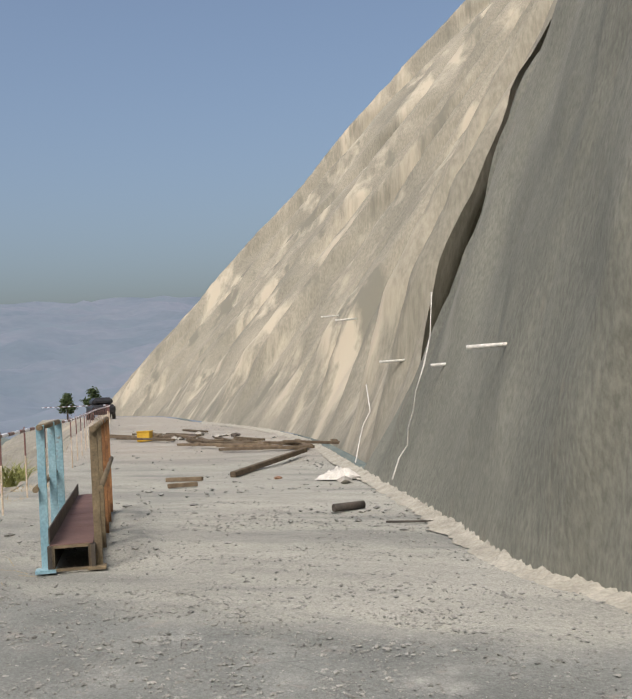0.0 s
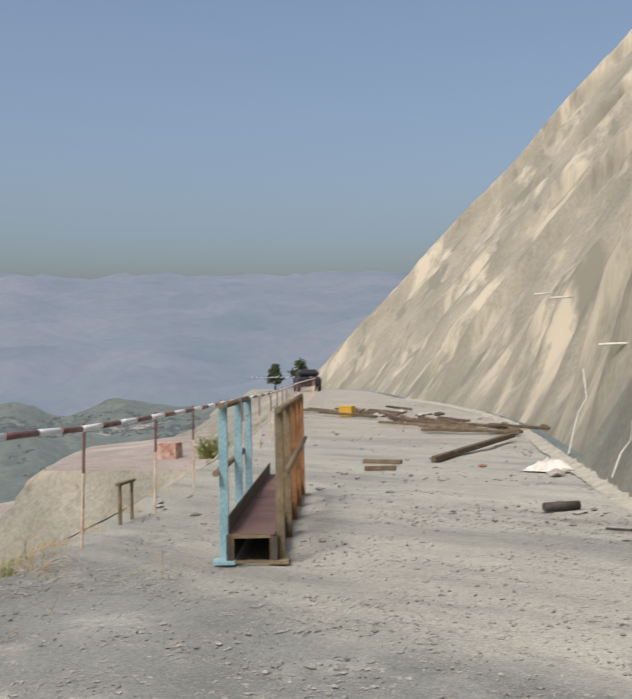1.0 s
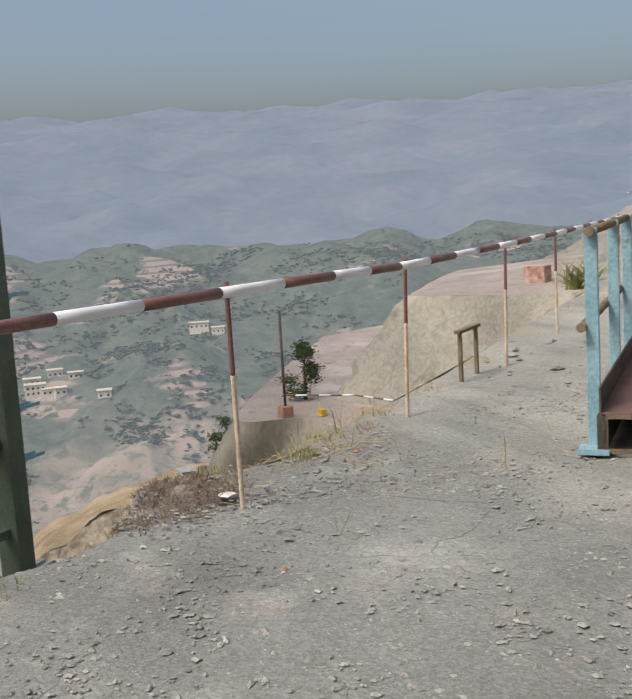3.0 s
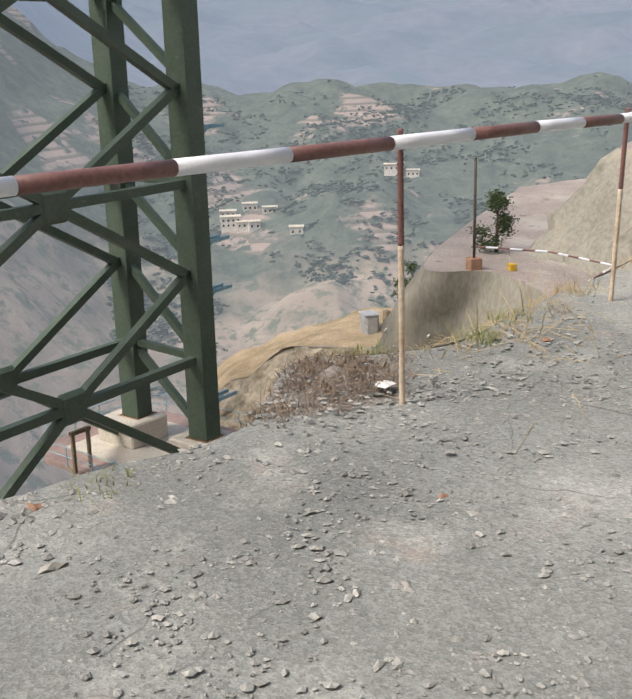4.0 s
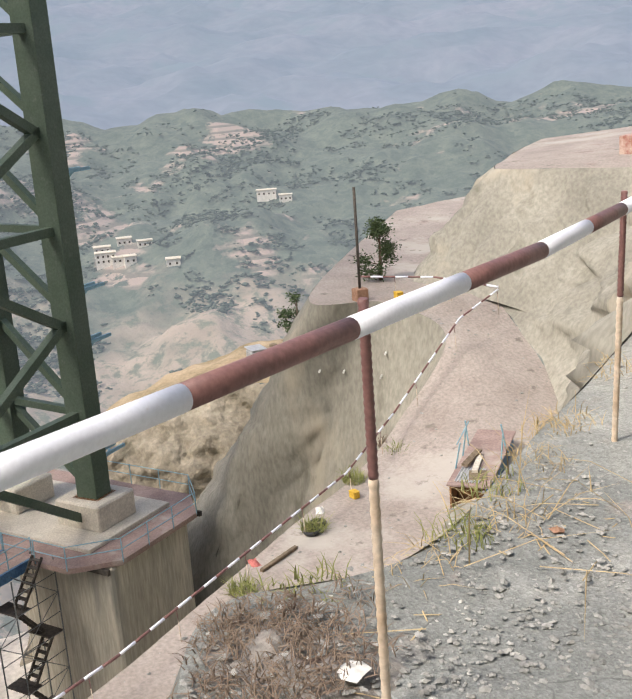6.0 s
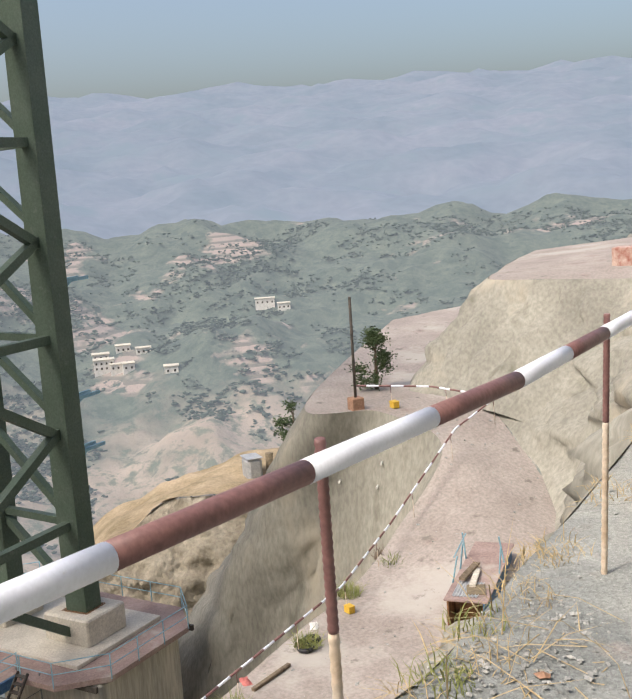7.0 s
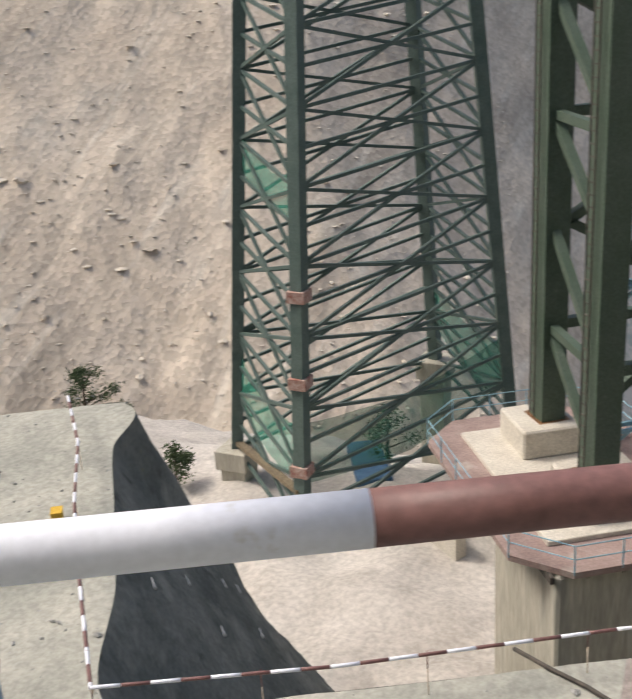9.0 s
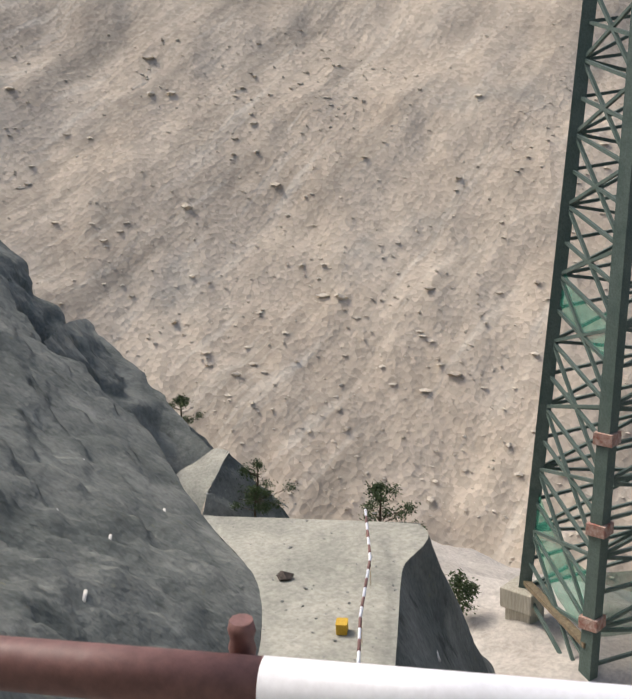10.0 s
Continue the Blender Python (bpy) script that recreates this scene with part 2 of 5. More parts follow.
M["wood"] = material("weathered_timber", (0.10, 0.075, 0.05), (0.20, 0.155, 0.105), 6.0, 0.9, 0.4, 60, random_tint=0.25)
M["straw"] = material("dry_straw", (0.34, 0.26, 0.14), (0.50, 0.40, 0.23), 3.0, 0.9, 0, 20)
M["dead"] = material("dead_brown_brush", (0.15, 0.11, 0.082), (0.27, 0.21, 0.16), 3.0, 0.9, 0, 20)
M["leaf"] = material("green_leaf", (0.045, 0.07, 0.030), (0.085, 0.12, 0.05), 2.0, 0.8, 0, 20)
M["grass"] = material("yellow_green_grass", (0.16, 0.19, 0.06), (0.30, 0.30, 0.11), 2.0, 0.85, 0, 20)
M["hill_soil"] = material("dry_hill_soil", (0.24, 0.19, 0.11), (0.42, 0.33, 0.22), 0.4, 0.95, 0.5, 5)
M["fillet"] = material("pale_spatter", (0.33, 0.315, 0.265), (0.47, 0.45, 0.385), 3.0, 0.95, 0.6, 30)
M["river"] = material("muddy_water", (0.26, 0.19, 0.13), (0.30, 0.22, 0.155), 0.02, 0.25, 0.1, 0.5)
M["stone_mix"] = material("mixed_gravel_stone", (0.19, 0.192, 0.18), (0.43, 0.425, 0.395), 7.0, 0.95, 0.2, 60)
M["stone_brown"] = material("rust_brown_stone", (0.25, 0.14, 0.09), (0.36, 0.22, 0.15), 8.0, 0.95, 0.3, 60)
M["stone_dark"] = material("dark_stone", (0.06, 0.05, 0.045), (0.12, 0.10, 0.085), 8.0, 0.95, 0.3, 60)
M["debris_stone"] = material("debris_stone", (0.43, 0.375, 0.30), (0.66, 0.60, 0.50), 0.08, 0.95, 0.3, 1.0)
# leaves lifted by emission that paints the haze in front of them
M["far_leaf"] = material("hazy_far_leaf", (0.035, 0.052, 0.042), (0.07, 0.085, 0.066), 0.03, 0.95, 0, 0.3, haze_glow=(0.42, 0.47, 0.53, 0.17))
M["red_cloth"] = material("faded_red_cloth", (0.38, 0.11, 0.10), (0.46, 0.16, 0.14), 4.0, 0.9, 0, 20)
M["bark"] = material("bark", (0.06, 0.045, 0.03), (0.12, 0.09, 0.06), 5.0, 0.9, 0.3, 40)
M["stone"] = material("pale_stone", (0.26, 0.25, 0.225), (0.46, 0.44, 0.40), 6.0, 0.95, 0.3, 60)
M["yellow"] = material("yellow_paint", (0.55, 0.34, 0.035), (0.66, 0.43, 0.06), 3.0, 0.7, 0.1, 30)
M["cloth"] = material("white_sacking", (0.55, 0.54, 0.50), (0.72, 0.70, 0.66), 5.0, 0.9, 0.2, 40)
M["net"] = material("green_netting", (0.03, 0.22, 0.15), (0.06, 0.30, 0.21), 2.0, 0.8, 0, 20)
M["net"].node_tree.nodes["Principled BSDF"].inputs["Alpha"].default_value = 0.6
M["galv"] = material("galvanised_sheet", (0.33, 0.35, 0.36), (0.47, 0.48, 0.49), 3.0, 0.55, 0.1, 20, metal=0.3)
M["white_pipe"] = material("white_plastic_pipe", (0.62, 0.61, 0.57), (0.74, 0.73, 0.69), 6.0, 0.6, 0.1, 30)
M["plaster"] = material("pale_plaster", (0.6, 0.58, 0.53), (0.72, 0.69, 0.64), 0.5, 0.9, 0, 5)
M["black"] = material("dark_vehicle_paint", (0.015, 0.016, 0.018), (0.03, 0.03, 0.033), 1.0, 0.4, 0, 5)


# ---- mesh helpers ----
def part(name, bm, mat, parent=None, label="", smooth=False):
    me = bpy.data.meshes.new(name)
    bm.to_mesh(me)
    bm.free()
    me.materials.append(mat)
    if smooth:
        me.polygons.foreach_set("use_smooth", [True] * len(me.polygons))
    ob = new(name, me)
    if parent:
        ob.parent = parent
    return tagged(ob, label)


def sheet(name, verts, faces, mat, parent=None, label="", smooth=True):
    me = bpy.data.meshes.new(name)
    me.from_pydata([tuple(v) for v in verts], [], faces)
    me.materials.append(mat)
    if smooth:
        me.polygons.foreach_set("use_smooth", [True] * len(me.polygons))
    me.update()
    ob = new(name, me)
    if parent:
        ob.parent = parent
    return tagged(ob, label)


def thing(name, x, y, z, label, category, group="", rz=0.0):
    e = new(name)
    e.matrix_world = pose(x, y, z, 0, 0, rz)
    return tagged(e, label, category, group)


def box(bm, cx, cy, cz, sx, sy, sz, m=None, bevel=0.0):
    """A box by its centre and size, moved by m."""
    mm = Matrix.Translation((cx, cy, cz)) @ Matrix.Diagonal((sx, sy, sz, 1))
    r = bmesh.ops.create_cube(bm, size=1.0, matrix=(m @ mm) if m else mm)
    if bevel:
        es = list({e for v in r["verts"] for e in v.link_edges})
        bmesh.ops.bevel(bm, geom=es, offset=bevel, segments=1, affect="EDGES")


def boxes(*rows, bevel=0.0, m=None):
    bm = bmesh.new()
    for r in rows:
        box(bm, *r, m=m, bevel=bevel)
    return bm


def tube(bm, pts, radius, n=8, caps=True):
    """A round bar through the points; radius may be a list."""
    pts = [Vector(p) for p in pts]
    rad = radius if isinstance(radius, (list, tuple)) else [radius] * len(pts)
    rings = []
    up = Vector((0, 0, 1))
    for i, p in enumerate(pts):
        d = (pts[min(i + 1, len(pts) - 1)] - pts[max(i - 1, 0)]).normalized()
        a = up if abs(d.z) < 0.95 else Vector((1, 0, 0))
        u = d.cross(a).normalized()
        v = u.cross(d)
        rings.append([bm.verts.new(p + (u * math.cos(k * math.tau / n) + v * math.sin(k * math.tau / n)) * rad[i]) for k in range(n)])
    for a, b in zip(rings, rings[1:]):
        for k in range(n):
            f = bm.faces.new((a[k], a[(k + 1) % n], b[(k + 1) % n], b[k]))
            f.smooth = n > 6
    if caps:
        bm.faces.new(rings[0][::-1])
        bm.faces.new(rings[-1])


def beam(bm, a, b, w, h):
    """A square bar from a to b, w wide and h high."""
    a, b = Vector(a), Vector(b)
    d = b - a
    q = d.to_track_quat("X", "Z").to_matrix().to_4x4()
    box(bm, d.length / 2, 0, 0, d.length, w, h, m=Matrix.Translation(a) @ q)


def fbm(x, y, z=0.0, octaves=4):
    return noise.fractal(Vector((x, y, z)), 1.0, 2.0, octaves)


def along(rows, u):
    """The point at u stations along a list of points, smoothly."""
    i = min(int(u), len(rows) - 2)
    f = u - i
    p0, p1, p2, p3 = (Vector(rows[max(0, min(len(rows) - 1, j))]) for j in (i - 1, i, i + 1, i + 2))
    t1, t2 = (p2 - p0) / 2, (p3 - p1) / 2
    f2, f3 = f * f, f * f * f
    return p1 * (2 * f3 - 3 * f2 + 1) + t1 * (f3 - 2 * f2 + f) + p2 * (-2 * f3 + 3 * f2) + t2 * (f3 - f2)


def loft(name, first, last, nu, nv, shape, mat, u0=0.0, u1=None, label="", parent=None):
    """A sheet between two lines of stations; shape(p, u, v) moves each point."""
    u1 = len(first) - 1 if u1 is None else u1
    verts = []
    for i in range(nu + 1):
        u = u0 + (u1 - u0) * i / nu
        a, b = along(first, u), along(last, u)
        for j in range(nv + 1):
            v = j / nv
            verts.append(shape(a.lerp(b, v), u, v))
    w = nv + 1
    faces = [(i * w + j, i * w + j + 1, (i + 1) * w + j + 1, (i + 1) * w + j) for i in range(nu) for j in range(nv)]
    return tagged(sheet(name, verts, faces, mat, parent), label, kind="structure")


# ---- the mountainside: benches and cut slopes ----
TOE = [(10, -60, 0), (14, -48, 0), (15, -36, 0), (13, -24, 0), (10.5, -15, 0), (8, -8, 0), (6, -3, 0), (3.6, 1.2, 0), (2.3, 3.0, 0), (1.25, 4.3, 0), (0.3, 5.12, 0), (-1.2, 7.2, 0), (-3.1, 9.8, 0), (-6.0, 13.7, 0), (-12.5, 22.5, 0), (-20, 31, 0), (-30, 40.5, 0), (-48, 58, 0), (-62, 66, 0)]
EDGE = [(-26, -50, 0), (-16, -40, 0), (-9, -30, 0), (-4.5, -20, 0), (-2.2, -12, 0), (-1.7, -6, 0), (-2.5, -2.4, 0), (-3.58, 0.3, 0), (-3.9, 1.13, 0), (-4.8, 1.62, 0), (-4.82, 2.4, 0), (-5.6, 3.5, 0), (-7.4, 5.8, 0), (-11.2, 10.5, 0), (-19, 19.5, 0), (-28, 29, 0), (-38, 40, 0), (-52, 54, 0), (-64, 62, 0)]
LTOE = [(-28.5, -34, -11.5), (-25.3, -27, -12.6), (-22.9, -21.9, -12.6), (-20.2, -18.8, -12.6), (-16.2, -15.7, -12.6), (-11.6, -11.2, -12.6), (-11.4, -5.5, -12.6), (-11, -1, -12.6), (-12, 1.5, -12.6), (-13, 3.5, -12.6), (-14.2, 5, -12.6), (-15.6, 6, -12.6), (-18, 7.6, -12.6), (-22.0, 11.2, -12.6), (-26.8, 17.2, -12.6), (-34.6, 24.6, -11.6), (-42, 26.5, -8.8), (-50, 31, -8.5), (-70, 45, -8)]
LOUT = [(-30.5, -30, -13.4), (-29.6, -20.4, -12.6), (-26.2, -18.4, -12.6), (-23, -16.1, -12.6), (-19.8, -13.8, -12.6), (-15.9, -11.2, -12.6), (-17.8, -7.4, -12.6), (-21.2, -1.6, -12.6), (-22.8, 0.9, -12.6), (-25.1, 4.2, -12.6), (-26.9, 6.4, -12.6), (-29.0, 9.0, -12.6), (-31.3, 11.8, -12.6), (-33.9, 15.2, -12.6), (-36.5, 18.3, -12.0), (-38.8, 22.0, -9.5), (-42.5, 21.0, -8.5), (-46.4, 19.0, -8.5), (-66, 34, -8)]
FOOT = [(-46, -36, -34), (-43, -24, -34), (-39.5, -16, -34), (-36.5, -12, -34), (-33, -9, -34), (-29, -7.5, -33), (-30, -3, -32), (-33, 2, -31), (-35, 5, -31), (-36, 8, -31), (-38, 10, -31), (-40, 12, -31), (-41, 13.4, -30), (-42, 14.5, -29), (-43.5, 15.2, -28), (-45.5, 15.6, -28), (-49, 14, -28), (-57, 12, -28), (-78, 24, -28)]
TOP = [(x + 15, y - 6, 34) for x, y, z in TOE]
TOP[11] = (TOE[11][0] + 14, TOE[11][1] - 2, 34)
TOP[12:] = [(x + 13.5 + 3 * k, y + 4 + 11 * min(1, k / 2), 34) for k, (x, y, z) in enumerate(TOE[12:])]


def cliff_shape(p, u, v):
    gully = math.sin(u * 5.3 + 1.2 * fbm(u * 2.0, v * 1.5)) * 0.5 + fbm(p.x * 0.30, p.y * 0.30, p.z * 0.07) * 1.1
    k = min(1.0, v * 7) * (0.3 if u < 12.3 else 1.0)
    d = Vector((-0.75, -0.55, 0))
    rough = fbm(p.x * 1.3, p.y * 1.3, p.z * 0.8) * 0.06
    return p + d * (gully * k + rough * min(1, v * 40))


def far_cliff_shape(p, u, v):
    k = min(1.0, v * 9)
    w = u + 0.10 * fbm(u * 1.5, v * 3.0)
    ribs = 0.75 * math.sin(w * 15.0) + 0.5 * math.sin(w * 33.0 + 1.0) + 1.3 * fbm(w * 2.2, v * 1.2)
    d = Vector((-0.75, -0.62, 0))
    return p + d * (ribs * (0.55 + 0.9 * v) * k + 0.5 * k * (1 - v) - 0.45 + fbm(p.x * 1.1, p.y * 1.1, p.z * 0.7) * 0.10 * k)


def bench_shape(p, u, v):
    return p + Vector((0, 0, fbm(p.x * 0.35, p.y * 0.35) * 0.035 + fbm(p.x * 2.5, p.y * 2.5) * 0.012))


def lip_shape(p, u, v):
    d = Vector((-0.7, -0.5, 0))
    k = math.sin(v * math.pi)
    bulge = fbm(p.x * 0.25, p.y * 0.25, p.z * 0.25) * 1.5 * k + (fbm(p.x * 0.55, p.y * 0.55, p.z * 0.55) * 1.05 + fbm(p.x * 1.4, p.y * 1.4, p.z * 1.4) * 0.36) * min(1, v * 5) * min(1, (1 - v) * 8 + 0.2)
    return p + d * bulge + Vector((0, 0, -0.6 * k))


def outer_shape(p, u, v):
    k = min(1, v * 4)
    return p + Vector((-0.6, -0.3, 0)) * (fbm(p.x * 0.25, p.y * 0.25, p.z * 0.2) * 1.4 * k + fbm(p.x * 0.9, p.y * 0.9, p.z * 0.9) * 0.5 * k)


loft("cliff", TOE, TOP, 300, 130, cliff_shape, M["shotcrete"], 0, 12.85, label="grey rough shotcreted cut slope beside the bench")
loft("cliff_far", TOE, TOP, 330, 130, far_cliff_shape, M["cream_shotcrete"], 12.6, 18, label="cream and grey streaked cut slope above the bench")
loft("ground", TOE, EDGE, 420, 60, bench_shape, M["gravel"], label="grey gravel bench with pale dusty patches")
loft("slope", EDGE, LTOE, 300, 80, lip_shape, M["shotcrete_shaded"], 0, 9.5, label="dark lumpy shotcreted slope below the upper bench")
loft("slope_beige", EDGE, LTOE, 160, 60, lip_shape, M["shotcrete_beige"], 9.5, 18, label="beige shotcreted slope below the gravel bench")
loft("spur_bench", LTOE, LOUT, 110, 40, bench_shape, M["bench_grey"], 1.0, 7, label="grey-green concreted bench on the spur")
loft("lower_bench", LTOE, LOUT, 170, 40, bench_shape, M["bench_dirt"], 7, 18, label="pinkish dirt bench below the slope")
loft("outer_slope", LOUT, FOOT, 160, 70, outer_shape, M["shotcrete_shaded"], 1.0, 8, label="dark shotcreted slope of the spur")
loft("spur_end", [(-23.8, -29.5, -12.4), (-25.3, -27, -12.6), (-27.5, -23.6, -12.6), (-29.6, -20.4, -12.6)], [(-29, -40, -28), (-34, -34, -30), (-38, -29, -32), (-43, -24, -34)], 60, 30, outer_shape, M["shotcrete_shaded"], label="dark shotcreted end of the spur")
loft("outer_wall", LOUT, FOOT, 180, 70, outer_shape, M["shotcrete_beige"], 8, 18, label="beige shotcreted wall below the lower bench")


# the shoulder that the lower road runs round, with a shelf on top
SH_TOE = [(-58, 36, -8.7), (-53, 30, -8.7), (-49, 26.4, -8.7), (-46.6, 24.5, -8.7), (-44.9, 24.1, -8.7), (-41.8, 25.4, -8.8), (-38.5, 26.7, -9.4), (-34, 28, -10.8)]
SH_TOP = [(-60, 42, -3.6), (-54, 36, -3.6), (-49.2, 32, -3.5), (-46.8, 29.8, -3.5), (-45.1, 29.2, -3.5), (-42.7, 31, -3.5), (-40.2, 32.7, -3.5), (-34, 36, -3.3)]
SH_BACK = [(-56, 56, -2.8), (-53, 54, -2.8), (-50, 51, -2.8), (-47, 48, -2.8), (-44, 46, -2.8), (-41, 44, -2.8), (-38, 42, -2.8), (-32, 38, -2.8)]


def shoulder_shape(p, u, v):
    k = min(1, v * 5) * min(1, (1 - v) * 6 + 0.1)
    ribs = 0.30 * math.sin(u * 11 + 2 * fbm(u, v * 2)) + 0.9 * fbm(p.x * 0.35, p.y * 0.35, p.z * 0.15) + 0.25 * fbm(p.x * 1.3, p.y * 1.3, p.z * 0.9)
    return p + Vector((-0.5, -0.85, 0)) * ribs * k * 0.8


loft("shoulder", SH_TOE, SH_TOP, 150, 36, shoulder_shape, M["shotcrete_beige"], label="beige streaked shotcrete face of the shoulder above the road")
loft("shoulder_top", SH_TOP, SH_BACK, 60, 16, bench_shape, M["bench_dirt"], label="flat dusty shelf on the shoulder")


# ---- valley ----
def valley_height(b, r):
    """Height at bearing b (degrees, clockwise from +y) and distance r."""
    gorge = max(0.0, min(1.0, (-82 - b) / 38))
    gorge = gorge * gorge * (3 - 2 * gorge)
    wood = -42 - 120 * min(1, max(0, (r - 60) / 190)) + max(0, r - 260) * 0.17
    rock = -36 - 75 * min(1, max(0, (r - 70) / 80)) + max(0, r - 165) * 0.85
    return wood * (1 - gorge) + rock * gorge


def polar_sheet(name, b0, b1, nb, r0, r1, nr, mat, relief, label, drop=0.0):
    verts = []
    for i in range(nb + 1):
        b = b0 + (b1 - b0) * i / nb
        for j in range(nr + 1):
            r = r0 * (r1 / r0) ** (j / nr)
            x, y = math.sin(radians(b)) * r, math.cos(radians(b)) * r
            s = min(1.0, (r - 62) / 60)
            h = valley_height(b, r) + relief(x, y, r) * s
            verts.append((x, y, h - drop))
    w = nr + 1
    faces = [(i * w + j, i * w + j + 1, (i + 1) * w + j + 1, (i + 1) * w + j) for i in range(nb) for j in range(nr)]
    return tagged(sheet(name, verts, faces, mat), label, kind="structure")


def wood_relief(x, y, r):
    return fbm(x * 0.008, y * 0.008) * 22 * min(1, r / 250) + fbm(x * 0.04, y * 0.04) * 4


def rock_relief(x, y, r):
    return fbm(x * 0.03, y * 0.03) * 4 + fbm(x * 0.15, y * 0.15) * 0.8


def side_relief(x, y, r):
    b = math.degrees(math.atan2(x, y))
    k = max(0.0, min(1.0, (-88 - b) / 16))
    return wood_relief(x, y, r) * (1 - k) + rock_relief(x, y, r) * k


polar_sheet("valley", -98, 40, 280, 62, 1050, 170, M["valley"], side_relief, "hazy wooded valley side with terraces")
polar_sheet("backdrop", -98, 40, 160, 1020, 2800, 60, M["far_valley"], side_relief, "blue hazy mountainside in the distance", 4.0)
polar_sheet("gorge", -190, -98, 220, 62, 520, 150, M["debris"], side_relief, "pale brown rock debris across the gorge")
# rough ground round the piers
bm_rows = []
nx = 70
for i in range(nx + 1):
    for j in range(nx + 1):
        x, y = -84 + 62 * i / nx, -52 + 92 * j / nx
        bm_rows.append((x, y, -31.5 + fbm(x * 0.1, y * 0.1) * 1.6 - max(0, -62 - x) * 0.5))
tagged(sheet("pier_ground", bm_rows, [(i * (nx + 1) + j, (i + 1) * (nx + 1) + j, (i + 1) * (nx + 1) + j + 1, i * (nx + 1) + j + 1) for i in range(nx) for j in range(nx)], M["sand"]), "pale sandy spoil round the piers", kind="structure")


# ---- rails with maroon and white bands ----
def measured(line):
    """The points of a line and how far along it each lies."""
    pts = [Vector(p) for p in line]
    dist = [0.0]
    for a, b in zip(pts, pts[1:]):
        dist.append(dist[-1] + (b - a).length)
    return pts, dist


def at_distance(pts, dist, s):
    s = max(0.0, min(dist[-1], s))
    for k in range(len(pts) - 1):
        if s <= dist[k + 1] or k == len(pts) - 2:
            return pts[k].lerp(pts[k + 1], (s - dist[k]) / max(1e-6, dist[k + 1] - dist[k]))


def rail(line, post_at, group, label, r_pipe=0.028, r_post=0.0132, height=1.1, band=0.6, cap=0.05, sides=16, pipe_line=None, marks=(0,)):
    """A banded pipe on bar posts. line: ground points; post_at: where along it posts stand, in metres."""
    pts, dist = measured(line)
    pipe, pdist = measured(pipe_line or [p + Vector((0, 0, height)) for p in pts])
    e = thing("railing", *pts[0], label, "railing", group)
    inv = Vector(pts[0])
    # where the colour changes: at the marked stations of the pipe, then every band beyond them
    cuts = [pdist[k] for k in marks]
    while cuts[0] > 0:
        cuts.insert(0, cuts[0] - band)
    while cuts[-1] < pdist[-1]:
        cuts.append(cuts[-1] + band)
    white = cuts.index(pdist[marks[-1]]) % 2
    for k, (a, b) in enumerate(zip(cuts, cuts[1:])):
        a, b = max(0, a), min(pdist[-1], b)
        if b - a > 0.01:
            bm = bmesh.new()
            tube(bm, [at_distance(pipe, pdist, a + (b - a) * q / 3) - inv for q in range(4)], r_pipe * (1.015 if k % 2 == white else 1.0), sides)
            part("band", bm, M["white"] if k % 2 == white else M["maroon"], e)
    for s in post_at:
        s, head_at = s if isinstance(s, tuple) else (s, None)
        p = at_distance(pts, dist, s) - inv
        top = at_distance(pipe, pdist, head_at) - inv if head_at else min((at_distance(pipe, pdist, s + d * 0.05) - inv for d in range(-20, 21)), key=lambda v: (v.xy - p.xy).length)
        back = (p - top)
        back.z = 0
        if back.length < 1e-4:
            back = Vector((-0.8, -0.6, 0))
        head = top + back.normalized() * (r_pipe + r_post) + Vector((0, 0, cap))
        n = 44 if r_post > 0.0131 else 2
        for name, f0, f1, mat, lab in (("post_foot", -0.12, 0.60, "straw_paint", "cream painted lower post"), ("post_head", 0.60, 1.0, "maroon", "maroon painted upper post")):
            bm = bmesh.new()
            tube(bm, [p.lerp(head, f0 + (f1 - f0) * q / n) for q in range(n + 1)], [r_post * (1.14 if q % 2 else 0.94) for q in range(n + 1)], 10)
            part(name, bm, M[mat], e, lab)
    return e


M["straw_paint"] = material("dirty_cream_paint", (0.50, 0.38, 0.27), (0.68, 0.60, 0.50), 6.0, 0.7, 0.1, 40)
UP_RAIL = [(0.6, -5.55, 0), (-1.70, -2.1, 0), (-2.74, -0.29, 0), (-4.03, 1.89, 0), (-5.3, 3.7, 0), (-6.68, 5.63, 0), (-7.9, 7.25, 0), (-9.4, 9.1, 0), (-13.3, 14, 0), (-18.5, 19.9, 0), (-27, 29.3, 0), (-41, 45.5, 0), (-50, 55, 0), (-62, 60, 0)]
UP_PIPE = [(0.5, -5.6, 1.2), (-1.55, -2.01, 1.19), (-2.683, -0.175, 1.167), (-3.002, 0.351, 1.161), (-3.299, 0.842, 1.156), (-3.569, 1.288, 1.151), (-3.866, 1.779, 1.146), (-4.154, 2.253, 1.141), (-4.426, 2.702, 1.136), (-5.16, 3.64, 1.10), (-6.55, 5.57, 1.1), (-7.8, 7.2, 1.1)] + [(x + 0.05, y, 1.1) for x, y, z in UP_RAIL[7:]]
d_up = [0.0]
for a, b in zip(UP_RAIL, UP_RAIL[1:]):
    d_up.append(d_up[-1] + (Vector(b) - Vector(a)).length)
d_pipe = measured(UP_PIPE)[1]
rail(UP_RAIL, [d_up[1], (d_up[2], d_pipe[2] - 0.01), (d_up[3], d_pipe[6] + 0.06)] + [d_up[k] for k in range(4, 8)] + [d_up[7] + 2.4 * k for k in range(1, 27)], "railings", "maroon and white banded pipe railing on ribbed bar posts", band=0.552, pipe_line=UP_PIPE, marks=range(2, 9))
